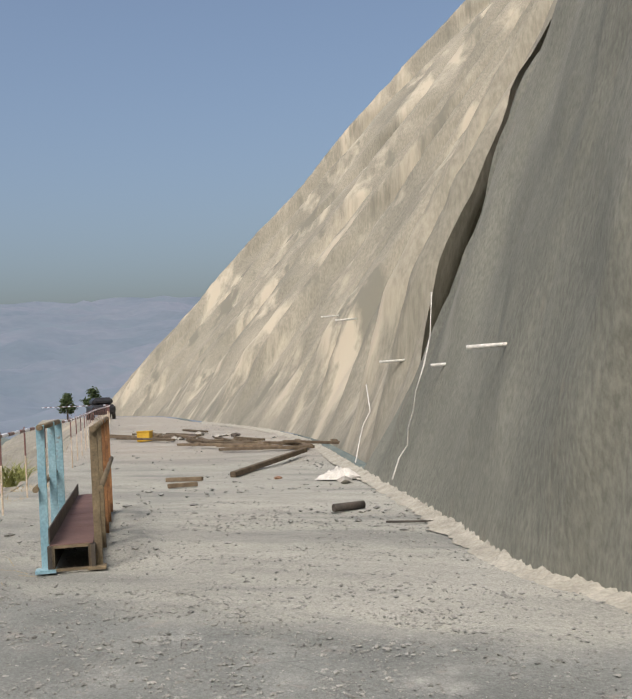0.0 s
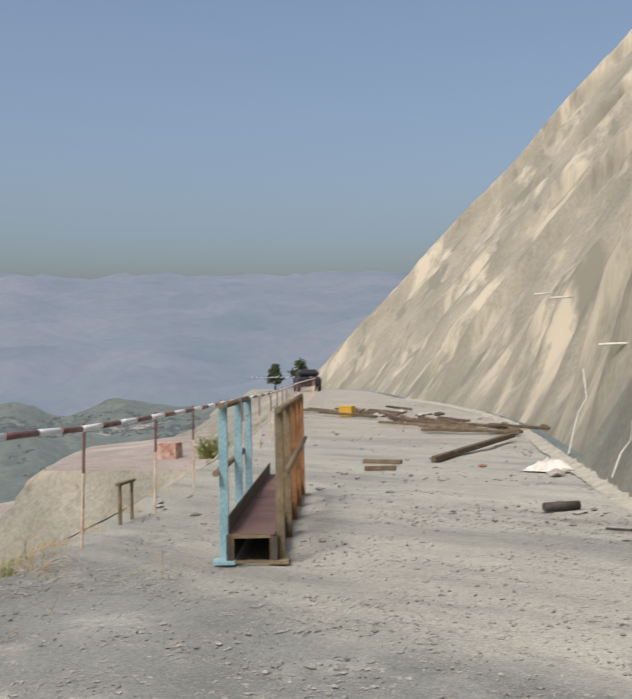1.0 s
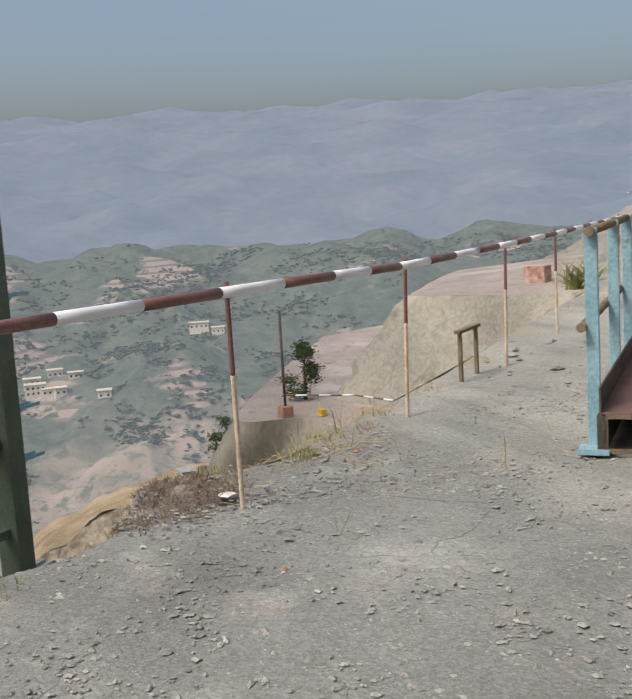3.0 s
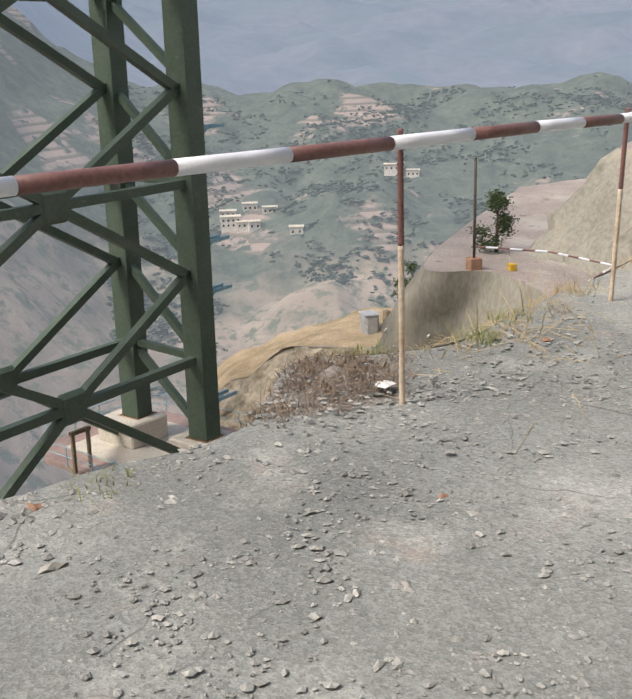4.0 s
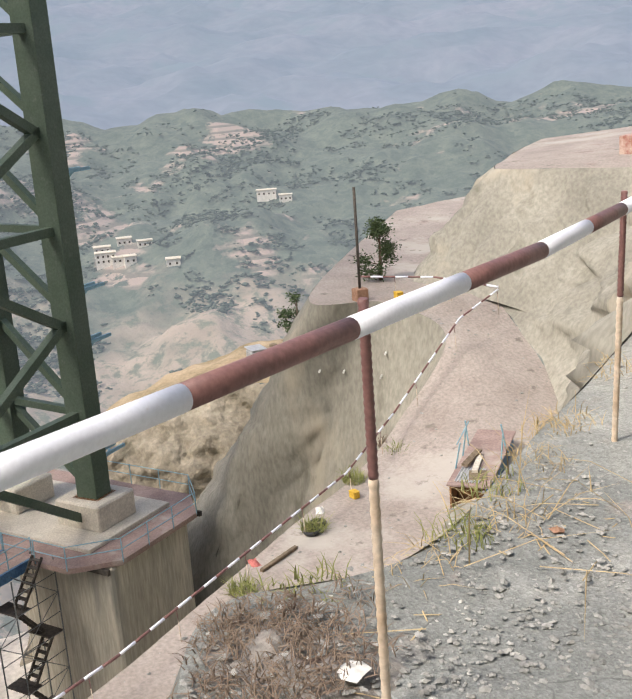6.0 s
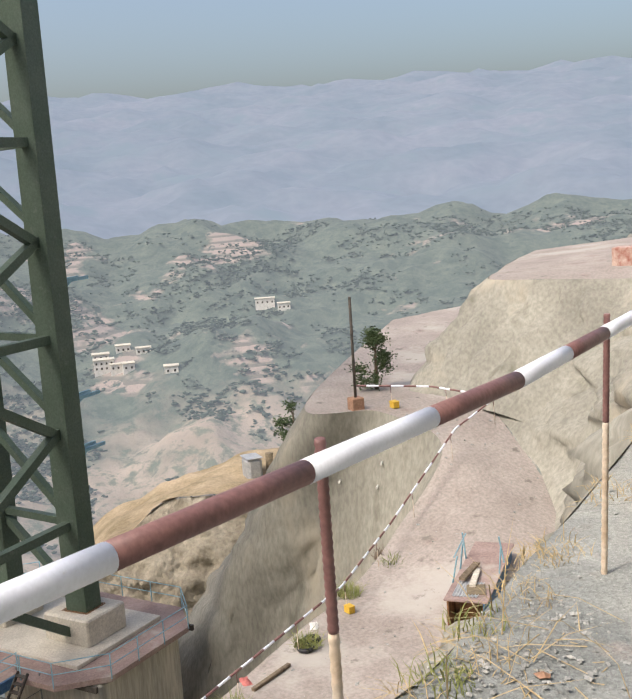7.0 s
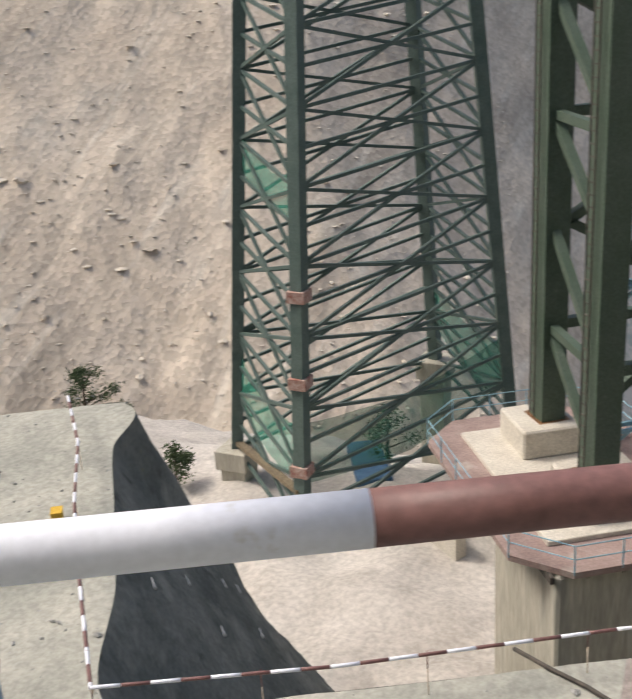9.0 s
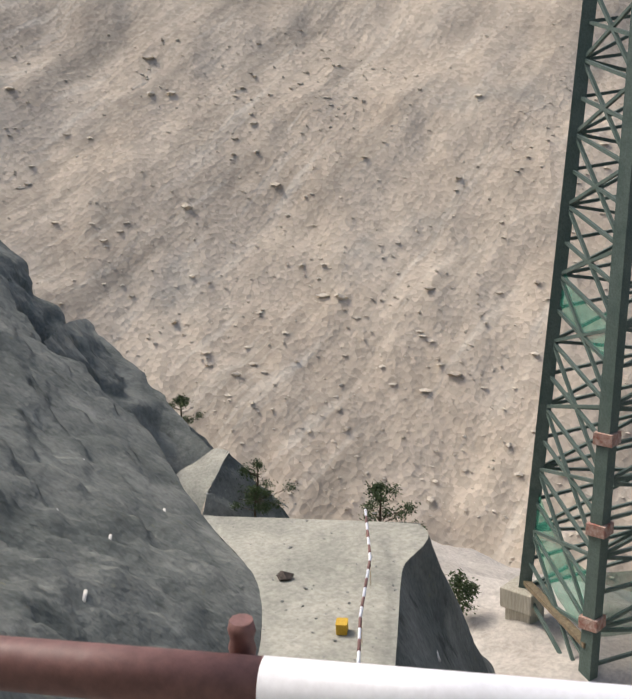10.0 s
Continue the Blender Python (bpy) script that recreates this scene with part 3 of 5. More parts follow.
LR = [(-27.5, -21.0, -12.6), (-24.6, -18.4, -12.6), (-21.5, -16.2, -12.6), (-18.4, -13.7, -12.6), (-15.3, -11.1, -12.6), (-17.6, -6.8, -12.6), (-20.8, -1.7, -12.6), (-22.3, 1.0, -12.6), (-24.4, 4.3, -12.6), (-28.1, 9.0, -12.6), (-32.0, 14.0, -12.6), (-35.7, 17.8, -12.2), (-38.0, 22.2, -9.6), (-38.7, 24.6, -8.8)]
rail(LR[:5], [0.2 + 3.6 * k for k in range(5)], "railings", "maroon and white banded pipe railing on the grey bench", r_pipe=0.045, r_post=0.013, height=1.0, sides=8)
rail(LR[4:], [0.0] + [3.4 * k for k in range(1, 15)], "railings", "maroon and white banded pipe railing along the dirt bench", r_pipe=0.04, r_post=0.013, height=1.0, sides=8)
rail([(-38.7, 24.6, -8.6), (-42.0, 23.4, -8.5), (-44.6, 20.8, -8.5)], [0, 2.6, 5.4], "railings", "maroon and white banded pipe railing on the far bench", r_pipe=0.045, r_post=0.013, height=0.9, sides=8)


# ---- steel gangway on the upper bench ----
def gangway():
    e = thing("gangway", -3.55, 4.15, 0, "steel gangway with brown deck plates, blue and rusty posts", "gangway", rz=math.degrees(math.atan2(3.65, -3.2)) - 90)
    W, Lg, H = 0.32, 4.9, 0.235
    part("side_beam", boxes((-W / 2 - 0.02, Lg / 2, 0.13, 0.06, Lg, 0.2)), M["dark_steel"], e)
    part("side_beam", boxes((W / 2 + 0.02, Lg / 2, 0.13, 0.06, Lg, 0.2)), M["dark_steel"], e)
    n = 4
    for k in range(n):
        a = Lg / n
        part("deck_plate", boxes((0, a * (k + 0.5), H + 0.006, W + 0.06, a - 0.015, 0.012), bevel=0.003), M["brown_plate"], e)
    part("toe_board", boxes((-W / 2 - 0.03, Lg / 2, H + 0.09, 0.012, Lg, 0.14)), M["dark_steel"], e, "dark toe board")
    part("end_frame", boxes((-W / 2, 0.01, 0.12, 0.025, 0.02, 0.22), (W / 2, 0.01, 0.12, 0.025, 0.02, 0.22), (0, 0.01, 0.225, W, 0.02, 0.025), (0, 0.01, 0.02, W, 0.02, 0.025)), M["rust_grey"], e, "rusty end frame")
    part("foot_plate", boxes((-W / 2 - 0.07, 0.05, 0.015, 0.18, 0.16, 0.03)), M["pale_blue"], e, "blue foot plate")
    part("foot_plate", boxes((W / 2 + 0.06, 0.05, 0.015, 0.16, 0.16, 0.03)), M["rust_grey"], e)
    for k, y in enumerate((0.12, 1.35, 2.4)):
        part("post", boxes((-W / 2 - 0.075, y, 0.66, 0.075, 0.04, 1.32), bevel=0.004), M["pale_blue"], e, "faded blue post")
    for k, y in enumerate((0.12, 1.3, 2.45, 3.6, 4.7)):
        part("post", boxes((W / 2 + 0.075, y, 0.64, 0.07, 0.05, 1.28), bevel=0.004), M["rust_grey"] if k < 2 else M["rust"], e, "rusty post")
    for x, y1, z in ((-W / 2 - 0.075, 2.45, 1.30), (-W / 2 - 0.13, 2.45, 0.745), (W / 2 + 0.075, 4.75, 1.26), (W / 2 + 0.12, 4.75, 0.72)):
        bm = bmesh.new()
        tube(bm, [(x, 0.02, z), (x, y1, z)], 0.028, 12)
        part("rail", bm, M["rust_grey"], e, "rusty tube rail")
    return e


gangway()


# ---- bridge tower on two piers ----
Z0 = -19.5
N1, F1, N2, F2 = Vector((-50.6, 8.3, 0)), Vector((-55.4, 5.3, 0)), Vector((-39.3, -5.3, 0)), Vector((-44.1, -8.4, 0))
ux = (N1 - N2).normalized()
uy = (F1 - N1).normalized()
ANG = math.degrees(math.atan2(ux.y, ux.x))


def octagon(bm, x0, x1, y0, y1, c, z0, z1):
    ring = [(x0 + c, y0), (x1 - c, y0), (x1, y0 + c), (x1, y1 - c), (x1 - c, y1), (x0 + c, y1), (x0, y1 - c), (x0, y0 + c)]
    lo = [bm.verts.new((x, y, z0)) for x, y in ring]
    hi = [bm.verts.new((x, y, z1)) for x, y in ring]
    bm.faces.new(hi)
    bm.faces.new(lo[::-1])
    for k in range(8):
        bm.faces.new((lo[k], lo[(k + 1) % 8], hi[(k + 1) % 8], hi[k]))
    return ring


def pier(n, f, label):
    """Local x runs along the tower's long side, y from the near column to the far one."""
    e = new("bridge_pier")
    e.matrix_world = Matrix.Translation((n.x, n.y, -34)) @ Matrix(((ux.x, uy.x, 0, 0), (ux.y, uy.y, 0, 0), (0, 0, 1, 0), (0, 0, 0, 1)))
    tagged(e, label, "bridge pier", "bridge piers")
    part("shaft", boxes((-0.45, -0.6, 7.1, 5.7, 6.4, 14.6), bevel=0.12), M["concrete"], e)
    bm = bmesh.new()
    ring = octagon(bm, -4.6, 4.6, -4.1, 9.6, 1.8, 14.43, 14.68)
    part("platform", bm, M["red_deck"], e, "red oxide platform")
    for k in range(6):
        part("bracket", boxes((-3.5 + 1.4 * k, 2.7, 14.28, 0.16, 13.0, 0.28)), M["dark_steel"], e, "dark platform joist")
    part("slab", boxes((0.0, 2.8, 14.78, 6.0, 10.0, 0.22), bevel=0.03), M["pale_concrete"], e)
    for y in (0, (f - n).length):
        part("pedestal", boxes((0, y, 15.53, 2.7, 2.9, 1.34), bevel=0.08), M["pale_concrete"], e)
    for k in range(8):
        a, b = Vector((*ring[k], 0)), Vector((*ring[(k + 1) % 8], 0))
        for z in (15.23, 15.78):
            bm = bmesh.new()
            tube(bm, [(a.x, a.y, z), (b.x, b.y, z)], 0.025, 6)
            part("handrail", bm, M["pale_blue"], e, "thin blue handrail")
        m = max(1, round((b - a).length / 2))
        for q in range(m):
            p = a.lerp(b, q / m)
            bm = bmesh.new()
            tube(bm, [(p.x, p.y, 14.58), (p.x, p.y, 15.8)], 0.03, 6)
            part("handrail_post", bm, M["pale_blue"], e)
    return e


pier(N1, F1, "tall concrete bridge pier with a red oxide working platform")
pier(N2, F2, "tall concrete bridge pier with a red platform under steel columns")


def walkway():
    e = new("walkway")
    e.matrix_world = Matrix.Translation((N2.x, N2.y, -19.52)) @ Matrix(((ux.x, uy.x, 0, 0), (ux.y, uy.y, 0, 0), (0, 0, 1, 0), (0, 0, 0, 1)))
    tagged(e, "narrow red-decked walkway with blue side beams between the piers", "walkway")
    x0, x1 = 4.4, (N1 - N2).length - 4.4
    for y in (1.3, 3.3):
        part("side_beam", boxes(((x0 + x1) / 2, y, 0.0, x1 - x0, 0.12, 0.5)), M["blue"], e, "blue side beam")
        for z in (0.75, 1.25):
            bm = bmesh.new()
            tube(bm, [(x0, y, z), (x1, y, z)], 0.025, 6)
            part("handrail", bm, M["pale_blue"], e)
        for k in range(7):
            bm = bmesh.new()
            tube(bm, [(x0 + (x1 - x0) * k / 6, y, 0.1), (x0 + (x1 - x0) * k / 6, y, 1.27)], 0.03, 6)
            part("handrail_post", bm, M["pale_blue"], e)
    for k in range(6):
        a = (x1 - x0) / 6
        part("deck_plate", boxes((x0 + a * (k + 0.5), 2.3, 0.22, a - 0.03, 1.8, 0.05)), M["rust_deck"] if k in (2, 3) else M["red_deck"], e)
    f = new("gate_frame")
    f.matrix_world = e.matrix_world @ Matrix.Translation((x1 - 0.4, 5.0, 0.2))
    tagged(f, "rusty portal frame on the pier platform", "frame")
    for q in (-0.5, 0.5):
        part("leg", boxes((q, 0, 1.1, 0.16, 0.16, 2.2)), M["rust_grey"], f)
    part("lintel", boxes((0, 0, 2.2, 1.3, 0.2, 0.2)), M["rust_grey"], f)


M["rust_deck"] = material("orange_rust_deck", (0.42, 0.20, 0.11), (0.52, 0.28, 0.17), 1.0, 0.85, 0.2, 8)
walkway()


def stair_tower(p):
    e = new("stair_tower")
    e.matrix_world = Matrix.Translation((p.x, p.y, -34)) @ Matrix(((ux.x, uy.x, 0, 0), (ux.y, uy.y, 0, 0), (0, 0, 1, 0), (0, 0, 0, 1)))
    tagged(e, "grey scaffold stair tower beside the pier", "scaffold stair", "scaffold stairs")
    W, Dp = 2.6, 1.5
    for x in (-W / 2, W / 2):
        for y in (-Dp / 2, Dp / 2):
            bm = bmesh.new()
            tube(bm, [(x, y, 0), (x, y, 14.8)], 0.035, 6)
            part("standard", bm, M["galv_dark"], e)
    for k in range(7):
        z = 1.0 + 2.0 * k
        s = 1 if k % 2 else -1
        for y in (-Dp / 2, Dp / 2):
            for dz in (0, 1.0):
                bm = bmesh.new()
                tube(bm, [(-W / 2, y, z + dz), (W / 2, y, z + dz)], 0.025, 5)
                part("ledger", bm, M["galv_dark"], e)
            bm = bmesh.new()
            tube(bm, [(-W / 2 * s, y, z), (W / 2 * s, y, z + 2)], 0.02, 5)
            part("diagonal", bm, M["galv_dark"], e)
        part("landing", boxes((s * W * 0.33, 0, z, W * 0.34, Dp, 0.06)), M["dark_steel"], e, "dark landing")
        bm = bmesh.new()
        for q in range(7):
            f = (q + 0.5) / 7
            box(bm, s * W * 0.3 * (1 - 2 * f), 0.3 * s, z + 2 * f, 0.22, 0.6, 0.05)
        beam(bm, (s * W * 0.3, 0.3 * s - 0.3, z), (-s * W * 0.3, 0.3 * s - 0.3, z + 2), 0.06, 0.14)
        beam(bm, (s * W * 0.3, 0.3 * s + 0.3, z), (-s * W * 0.3, 0.3 * s + 0.3, z + 2), 0.06, 0.14)
        part("stair_flight", bm, M["dark_steel"], e)


M["galv_dark"] = material("weathered_scaffold_tube", (0.13, 0.14, 0.14), (0.22, 0.23, 0.23), 3.0, 0.6, 0.1, 20, metal=0.3)
stair_tower(N1 - ux * 5.4 + uy * 0.2)


def tower():
    e = thing("bridge_tower", *((N1 + N2) / 2).xy, -17.9, "dark green bolted steel tower with crossed braces on pedestals", "steel tower", "steel towers", rz=ANG)
    m = e.matrix_world.inverted()
    P = {k: m @ Vector((q.x, q.y, -17.9)) for k, q in (("n1", N1), ("f1", F1), ("n2", N2), ("f2", F2))}
    top = 34
    for k, p in P.items():
        part("column", boxes((p.x, p.y, top / 2, 1.15, 1.25, top), bevel=0.03), M["green"], e)
        part("base_plate", boxes((p.x, p.y, 0.05, 1.5, 1.6, 0.1)), M["rust"], e, "rusty base plate")
        bm = bmesh.new()
        lx = p.x + (0.75 if k in ("n1", "f1") else -0.75)
        for dy in (-0.2, 0.2):
            tube(bm, [(lx, p.y + dy, 0.3), (lx, p.y + dy, top)], 0.035, 6)
        for q in range(int(top / 0.45)):
            tube(bm, [(lx, p.y - 0.2, 0.5 + 0.45 * q), (lx, p.y + 0.2, 0.5 + 0.45 * q)], 0.025, 5)
        part("ladder", bm, M["dark_steel"], e)
    for a, b in (("n1", "n2"), ("f1", "f2")):
        A, B = P[a], P[b]
        mid = (A + B) / 2
        for lev in range(5):
            z0, zm, z1 = lev * 9.0 - 0.2, lev * 9.0 + 4.4, lev * 9.0 + 9.0
            if lev == 0:
                z0 = -0.9
            for q, z in ((A, z0), (B, z0), (A, zm), (B, zm), (A, z1), (B, z1)):
                d = (q - mid).normalized()
                bm = bmesh.new()
                beam(bm, mid + Vector((0, 0, zm)), Vector((q.x, q.y, z)) - (d * 0.9 if z in (z0,) and lev == 0 else d * 0.5), 0.42, 0.42)
                part("brace", bm, M["green"], e)
            part("gusset", boxes((mid.x, mid.y, zm, 1.7, 0.5, 1.5), bevel=0.2), M["green"], e, "bolted gusset node")
    for a, b in (("n1", "f1"), ("n2", "f2")):
        A, B = P[a], P[b]
        for lev in range(5):
            z0, zm, z1 = lev * 9.0, lev * 9.0 + 4.4, lev * 9.0 + 9.0
            for s, t2 in (((A, zm), (B, zm)), ((A, z0 + 0.3), (B, zm)), ((A, zm), (B, z1))):
                bm = bmesh.new()
                beam(bm, Vector((s[0].x, s[0].y, s[1])), Vector((t2[0].x, t2[0].y, t2[1])), 0.36, 0.36)
                part("brace", bm, M["green"], e)
    for p, s in ((P["n1"], 1), (P["n2"], 1)):
        for z in (1.9, 7.76, 10.35, 16):
            bm = bmesh.new()
            box(bm, p.x + s * 1.4, p.y - 0.3, z, 2.0, 0.14, 0.16)
            box(bm, p.x + s * 1.4, p.y + 0.3, z, 2.0, 0.14, 0.16)
            beam(bm, (p.x + s * 0.6, p.y, z - 0.7), (p.x + s * 1.6, p.y, z), 0.1, 0.1)
            part("bracket", bm, M["pale_blue"], e, "pale blue steel bracket")
    return e


tower()


# ---- lattice tower farther along ----
def lattice():
    A, B, C = Vector((-57.5, -32.6, -29.5)), Vector((-52.3, -25.3, -32.5)), Vector((-66, -15.5, -30))
    D = A + C - B
    e = thing("lattice_tower", *B.xy, -34, "dark green battered lattice tower with dense bracing and green netting", "steel tower", "steel towers")
    o = Vector((B.x, B.y, -34))
    c = (A + B + C + D) / 4
    legs = []
    for p in (A, B, C, D):
        t = Vector((c.x + (p.x - c.x) * 0.42, c.y + (p.y - c.y) * 0.42, 34))
        legs.append((p - o, t - o))
        bm = bmesh.new()
        beam(bm, p - o, t - o, 0.8, 0.8)
        part("leg", bm, M["lattice_green"], e)
        part("plinth", boxes((*(p - o).xy, (p - o).z - 0.5, 2.4, 2.4, 1.4), (*(p - o).xy, (p - o).z - 7, 1.9, 1.9, 13), bevel=0.05), M["concrete"], e)
    n = 15
    for q in range(4):
        (a0, a1), (b0, b1) = legs[q], legs[(q + 1) % 4]
        for k in range(n):
            f0, f1 = k / n, (k + 1) / n
            pa, pb, qa, qb = a0.lerp(a1, f0), b0.lerp(b1, f0), a0.lerp(a1, f1), b0.lerp(b1, f1)
            for s, t in ((pa, pb), (pa, qb), (pb, qa), (pa.lerp(qa, 0.5), pb.lerp(qb, 0.5))):
                bm = bmesh.new()
                beam(bm, s, t, 0.2, 0.2)
                part("brace", bm, M["lattice_green"], e)
    for q, f0, f1, mt in ((0, 0.06, 0.115, "net"), (1, 0.06, 0.12, "net"), (0, 0.31, 0.345, "net"), (2, 0.05, 0.11, "net")):
        (a0, a1), (b0, b1) = legs[q], legs[(q + 1) % 4]
        vs = []
        for i in range(13):
            for j in range(5):
                fu, fv = i / 12, j / 4
                p = a0.lerp(a1, f0 + (f1 - f0) * fv).lerp(b0.lerp(b1, f0 + (f1 - f0) * fv), fu)
                vs.append(p + Vector((0, 0, -1.1 * math.sin(fu * math.pi) + 0.25 * fbm(i * 0.8, j * 0.8, q))) + Vector((0.2, 0.1, 0)) * fbm(i, j, 3))
        sheet("net", vs, [(i * 5 + j, (i + 1) * 5 + j, (i + 1) * 5 + j + 1, i * 5 + j + 1) for i in range(12) for j in range(4)], M[mt], e, "torn green safety net")
    for k in (0.075, 0.16, 0.24):
        p = legs[1][0].lerp(legs[1][1], k)
        part("splice_plate", boxes((p.x, p.y, p.z, 1.15, 1.15, 0.7)), M["splice"], e, "red and white marked splice")
    bm = bmesh.new()
    beam(bm, legs[0][0] + Vector((0, 0, 0.6)), legs[1][0] + Vector((0, 0, 3.6)), 0.5, 0.3)
    part("gangplank", bm, M["rust_grey"], e)
    return e


M["splice"] = material("marked_splice", (0.30, 0.12, 0.09), (0.52, 0.40, 0.34), 3.0, 0.7, 0.1, 20)
lattice()


def block(name, x, y, z, sx, sy, sz, rz, mat, label, category, rx=0.0):
    bm = boxes((0, 0, sz / 2, sx, sy, sz), bevel=min(sx, sy, sz) * 0.03)
    o = part(name, bm, M[mat])
    o.matrix_world = pose(x, y, z, rx, 0, rz)
    return tagged(o, label, category)


block("footing", -52.6, -24.6, -37.5, 9, 9, 4.2, 30, "pale_concrete", "pale concrete footing under the lattice tower", "footing")
block("pier_block", -57.2, -29.8, -46, 5.2, 4, 12.5, 40, "concrete", "grey concrete pier block behind the lattice leg", "pier block")
block("retaining_wall", -53.5, -16.5, -36, 3.2, 0.8, 6.0, 60, "pale_concrete", "pale concrete retaining wall beside the pier", "retaining wall")
block("retaining_wall", -55.5, -13.8, -36, 5.5, 0.8, 7.5, 60, "bench_grey", "stepped grey retaining wall beside the pier", "retaining wall")
block("concrete_block", -47.5, -2.4, -32.5, 3.0, 3.0, 4.0, 50, "bench_grey", "grey concrete block between the piers", "concrete block")
block("container", -61.5, -24.5, -33.5, 6, 2.4, 2.6, 30, "blue", "blue container below the lattice tower", "container")
block("white_box", -44.6, -20.6, -33.5, 0.8, 0.6, 1.2, 30, "white_pipe", "white cabinet on a concrete chute", "cabinet")
block("chute", -44.4, -21.4, -36, 1.4, 4.0, 2.6, 40, "bench_grey", "grey concrete chute at the foot of the spur", "chute")


# ---- rocky hill beyond the pier, and the farther ridges ----
def rugged(p, u, v):
    k = math.sin(min(1, v * 1.02) * math.pi) * 0.6 + 0.4
    return p + Vector((0.7, -0.6, 0.25)) * (fbm(p.x * 0.35, p.y * 0.35, p.z * 0.35) * 1.5 * k + fbm(p.x * 1.2, p.y * 1.2, p.z * 1.2) * 0.45 * k)


def gentle(p, u, v):
    return p + Vector((0, 0, fbm(p.x * 0.3, p.y * 0.3) * 0.35))


H_BOT = [(-57.5, 4, -30), (-56.5, 11.5, -28), (-56, 13.5, -29), (-55, 16.5, -29), (-54.5, 19.5, -29), (-53, 23, -29)]
H_TOP = [(-70, 8, -27), (-67.1, 12.0, -20.9), (-66.6, 14.4, -19.7), (-66.1, 16.5, -18.1), (-65.0, 20.7, -18.1), (-63.5, 25.5, -18.4)]
H_BACK = [(-82, 8, -40), (-79, 12.7, -24.4), (-76, 18.0, -20.2), (-75.5, 20.3, -19.5), (-74.2, 24.8, -18.0), (-72, 31, -17.6)]
loft("rock_hill", H_BOT, H_TOP, 110, 60, rugged, M["rock"], label="pale eroded rock hill beyond the pier")
loft("hill_top", H_TOP, H_BACK, 60, 24, gentle, M["hill_soil"], label="dry grassy top of the rock hill")


def slope_rough(p, u, v):
    k = math.sin(v * math.pi) * 0.7 + 0.3
    return p + Vector((-0.5, 0.5, 0.2)) * (fbm(p.x * 0.5, p.y * 0.5, p.z * 0.5) * 0.9 * k)


# the narrow benches of the next two ridges, each between a bank above and a dark face below
R1_UP = [(-27.5, -40, -8), (-32, -45, -8.5), (-38, -52, -10)]
R1_IN = [(-31.5, -38.2, -16.6), (-33.4, -38.6, -15.9), (-35.8, -38.2, -15.1)]
R1_OUT = [(-32.4, -35.6, -17.0), (-33.5, -36.0, -15.9), (-36.0, -37.2, -15.0)]
R1_FOOT = [(-33.5, -30.5, -21), (-37, -31, -22), (-42, -34, -24)]
R2_IN = [(-34.5, -51.0, -15.2), (-36.8, -51.2, -13.9), (-38.6, -51.2, -13.3)]
R2_OUT = [(-36.0, -48.6, -14.6), (-37.4, -49.0, -13.6), (-39.0, -50.4, -13.2)]
R2_FOOT = [(-35.5, -41.5, -18), (-42, -43, -20), (-50, -47, -25)]
R2_UP = [(-28, -50, -4), (-32, -56, -3), (-38, -62, -5)]
loft("ridge_bank", R1_UP, R1_IN, 40, 30, slope_rough, M["shotcrete_shaded"], label="dark shotcreted bank above the narrow bench")
loft("ridge_bench", R1_IN, R1_OUT, 30, 8, gentle, M["bench_grey"], label="narrow pale bench on the next ridge")
loft("ridge_face", R1_OUT, R1_FOOT, 50, 30, slope_rough, M["shotcrete_shaded"], label="dark shotcreted face of the next ridge")
loft("far_ridge_bank", R2_UP, R2_IN, 40, 30, slope_rough, M["shotcrete_shaded"], label="dark bank on the farther ridge")
loft("far_ridge_bench", R2_IN, R2_OUT, 30, 8, gentle, M["bench_grey"], label="narrow pale bench on the farther ridge")
loft("far_ridge_face", R2_OUT, R2_FOOT, 50, 30, slope_rough, M["shotcrete_shaded"], label="dark shotcreted face of the farther ridge")
loft("fillet", [(x - 0.16, y - 0.09, 0.012) for x, y, z in TOE], [(x + 0.05, y + 0.03, 0.085) for x, y, z in TOE], 900, 6, lambda p, u, v: p + Vector((-0.8, -0.5, 0.0)) * (0.05 * fbm(p.x * 5, p.y * 5, p.z * 5) + 0.07 * fbm(p.x * 0.9, p.y * 0.9)) * (1.2 - v) + Vector((0, 0, 0.05 * v * fbm(p.x * 9, p.y * 9))), M["fillet"], 6.0, 16.0, "pale ragged spatter along the toe of the cut slope")
water = sheet("river", [(math.sin(radians(b)) * r, math.cos(radians(b)) * r, -104) for b in range(-150, -90, 4) for r in (110, 200)], [(2 * k, 2 * k + 1, 2 * k + 3, 2 * k + 2) for k in range(14)], M["river"])
tagged(water, "muddy brown river at the bottom of the gorge", kind="structure")


def edge_x(y):
    """How far out the upper bench reaches at y."""
    for a, b in zip(EDGE, EDGE[1:]):
        if a[1] <= y <= b[1]:
            return a[0] + (b[0] - a[0]) * (y - a[1]) / (b[1] - a[1])
    return -99.0


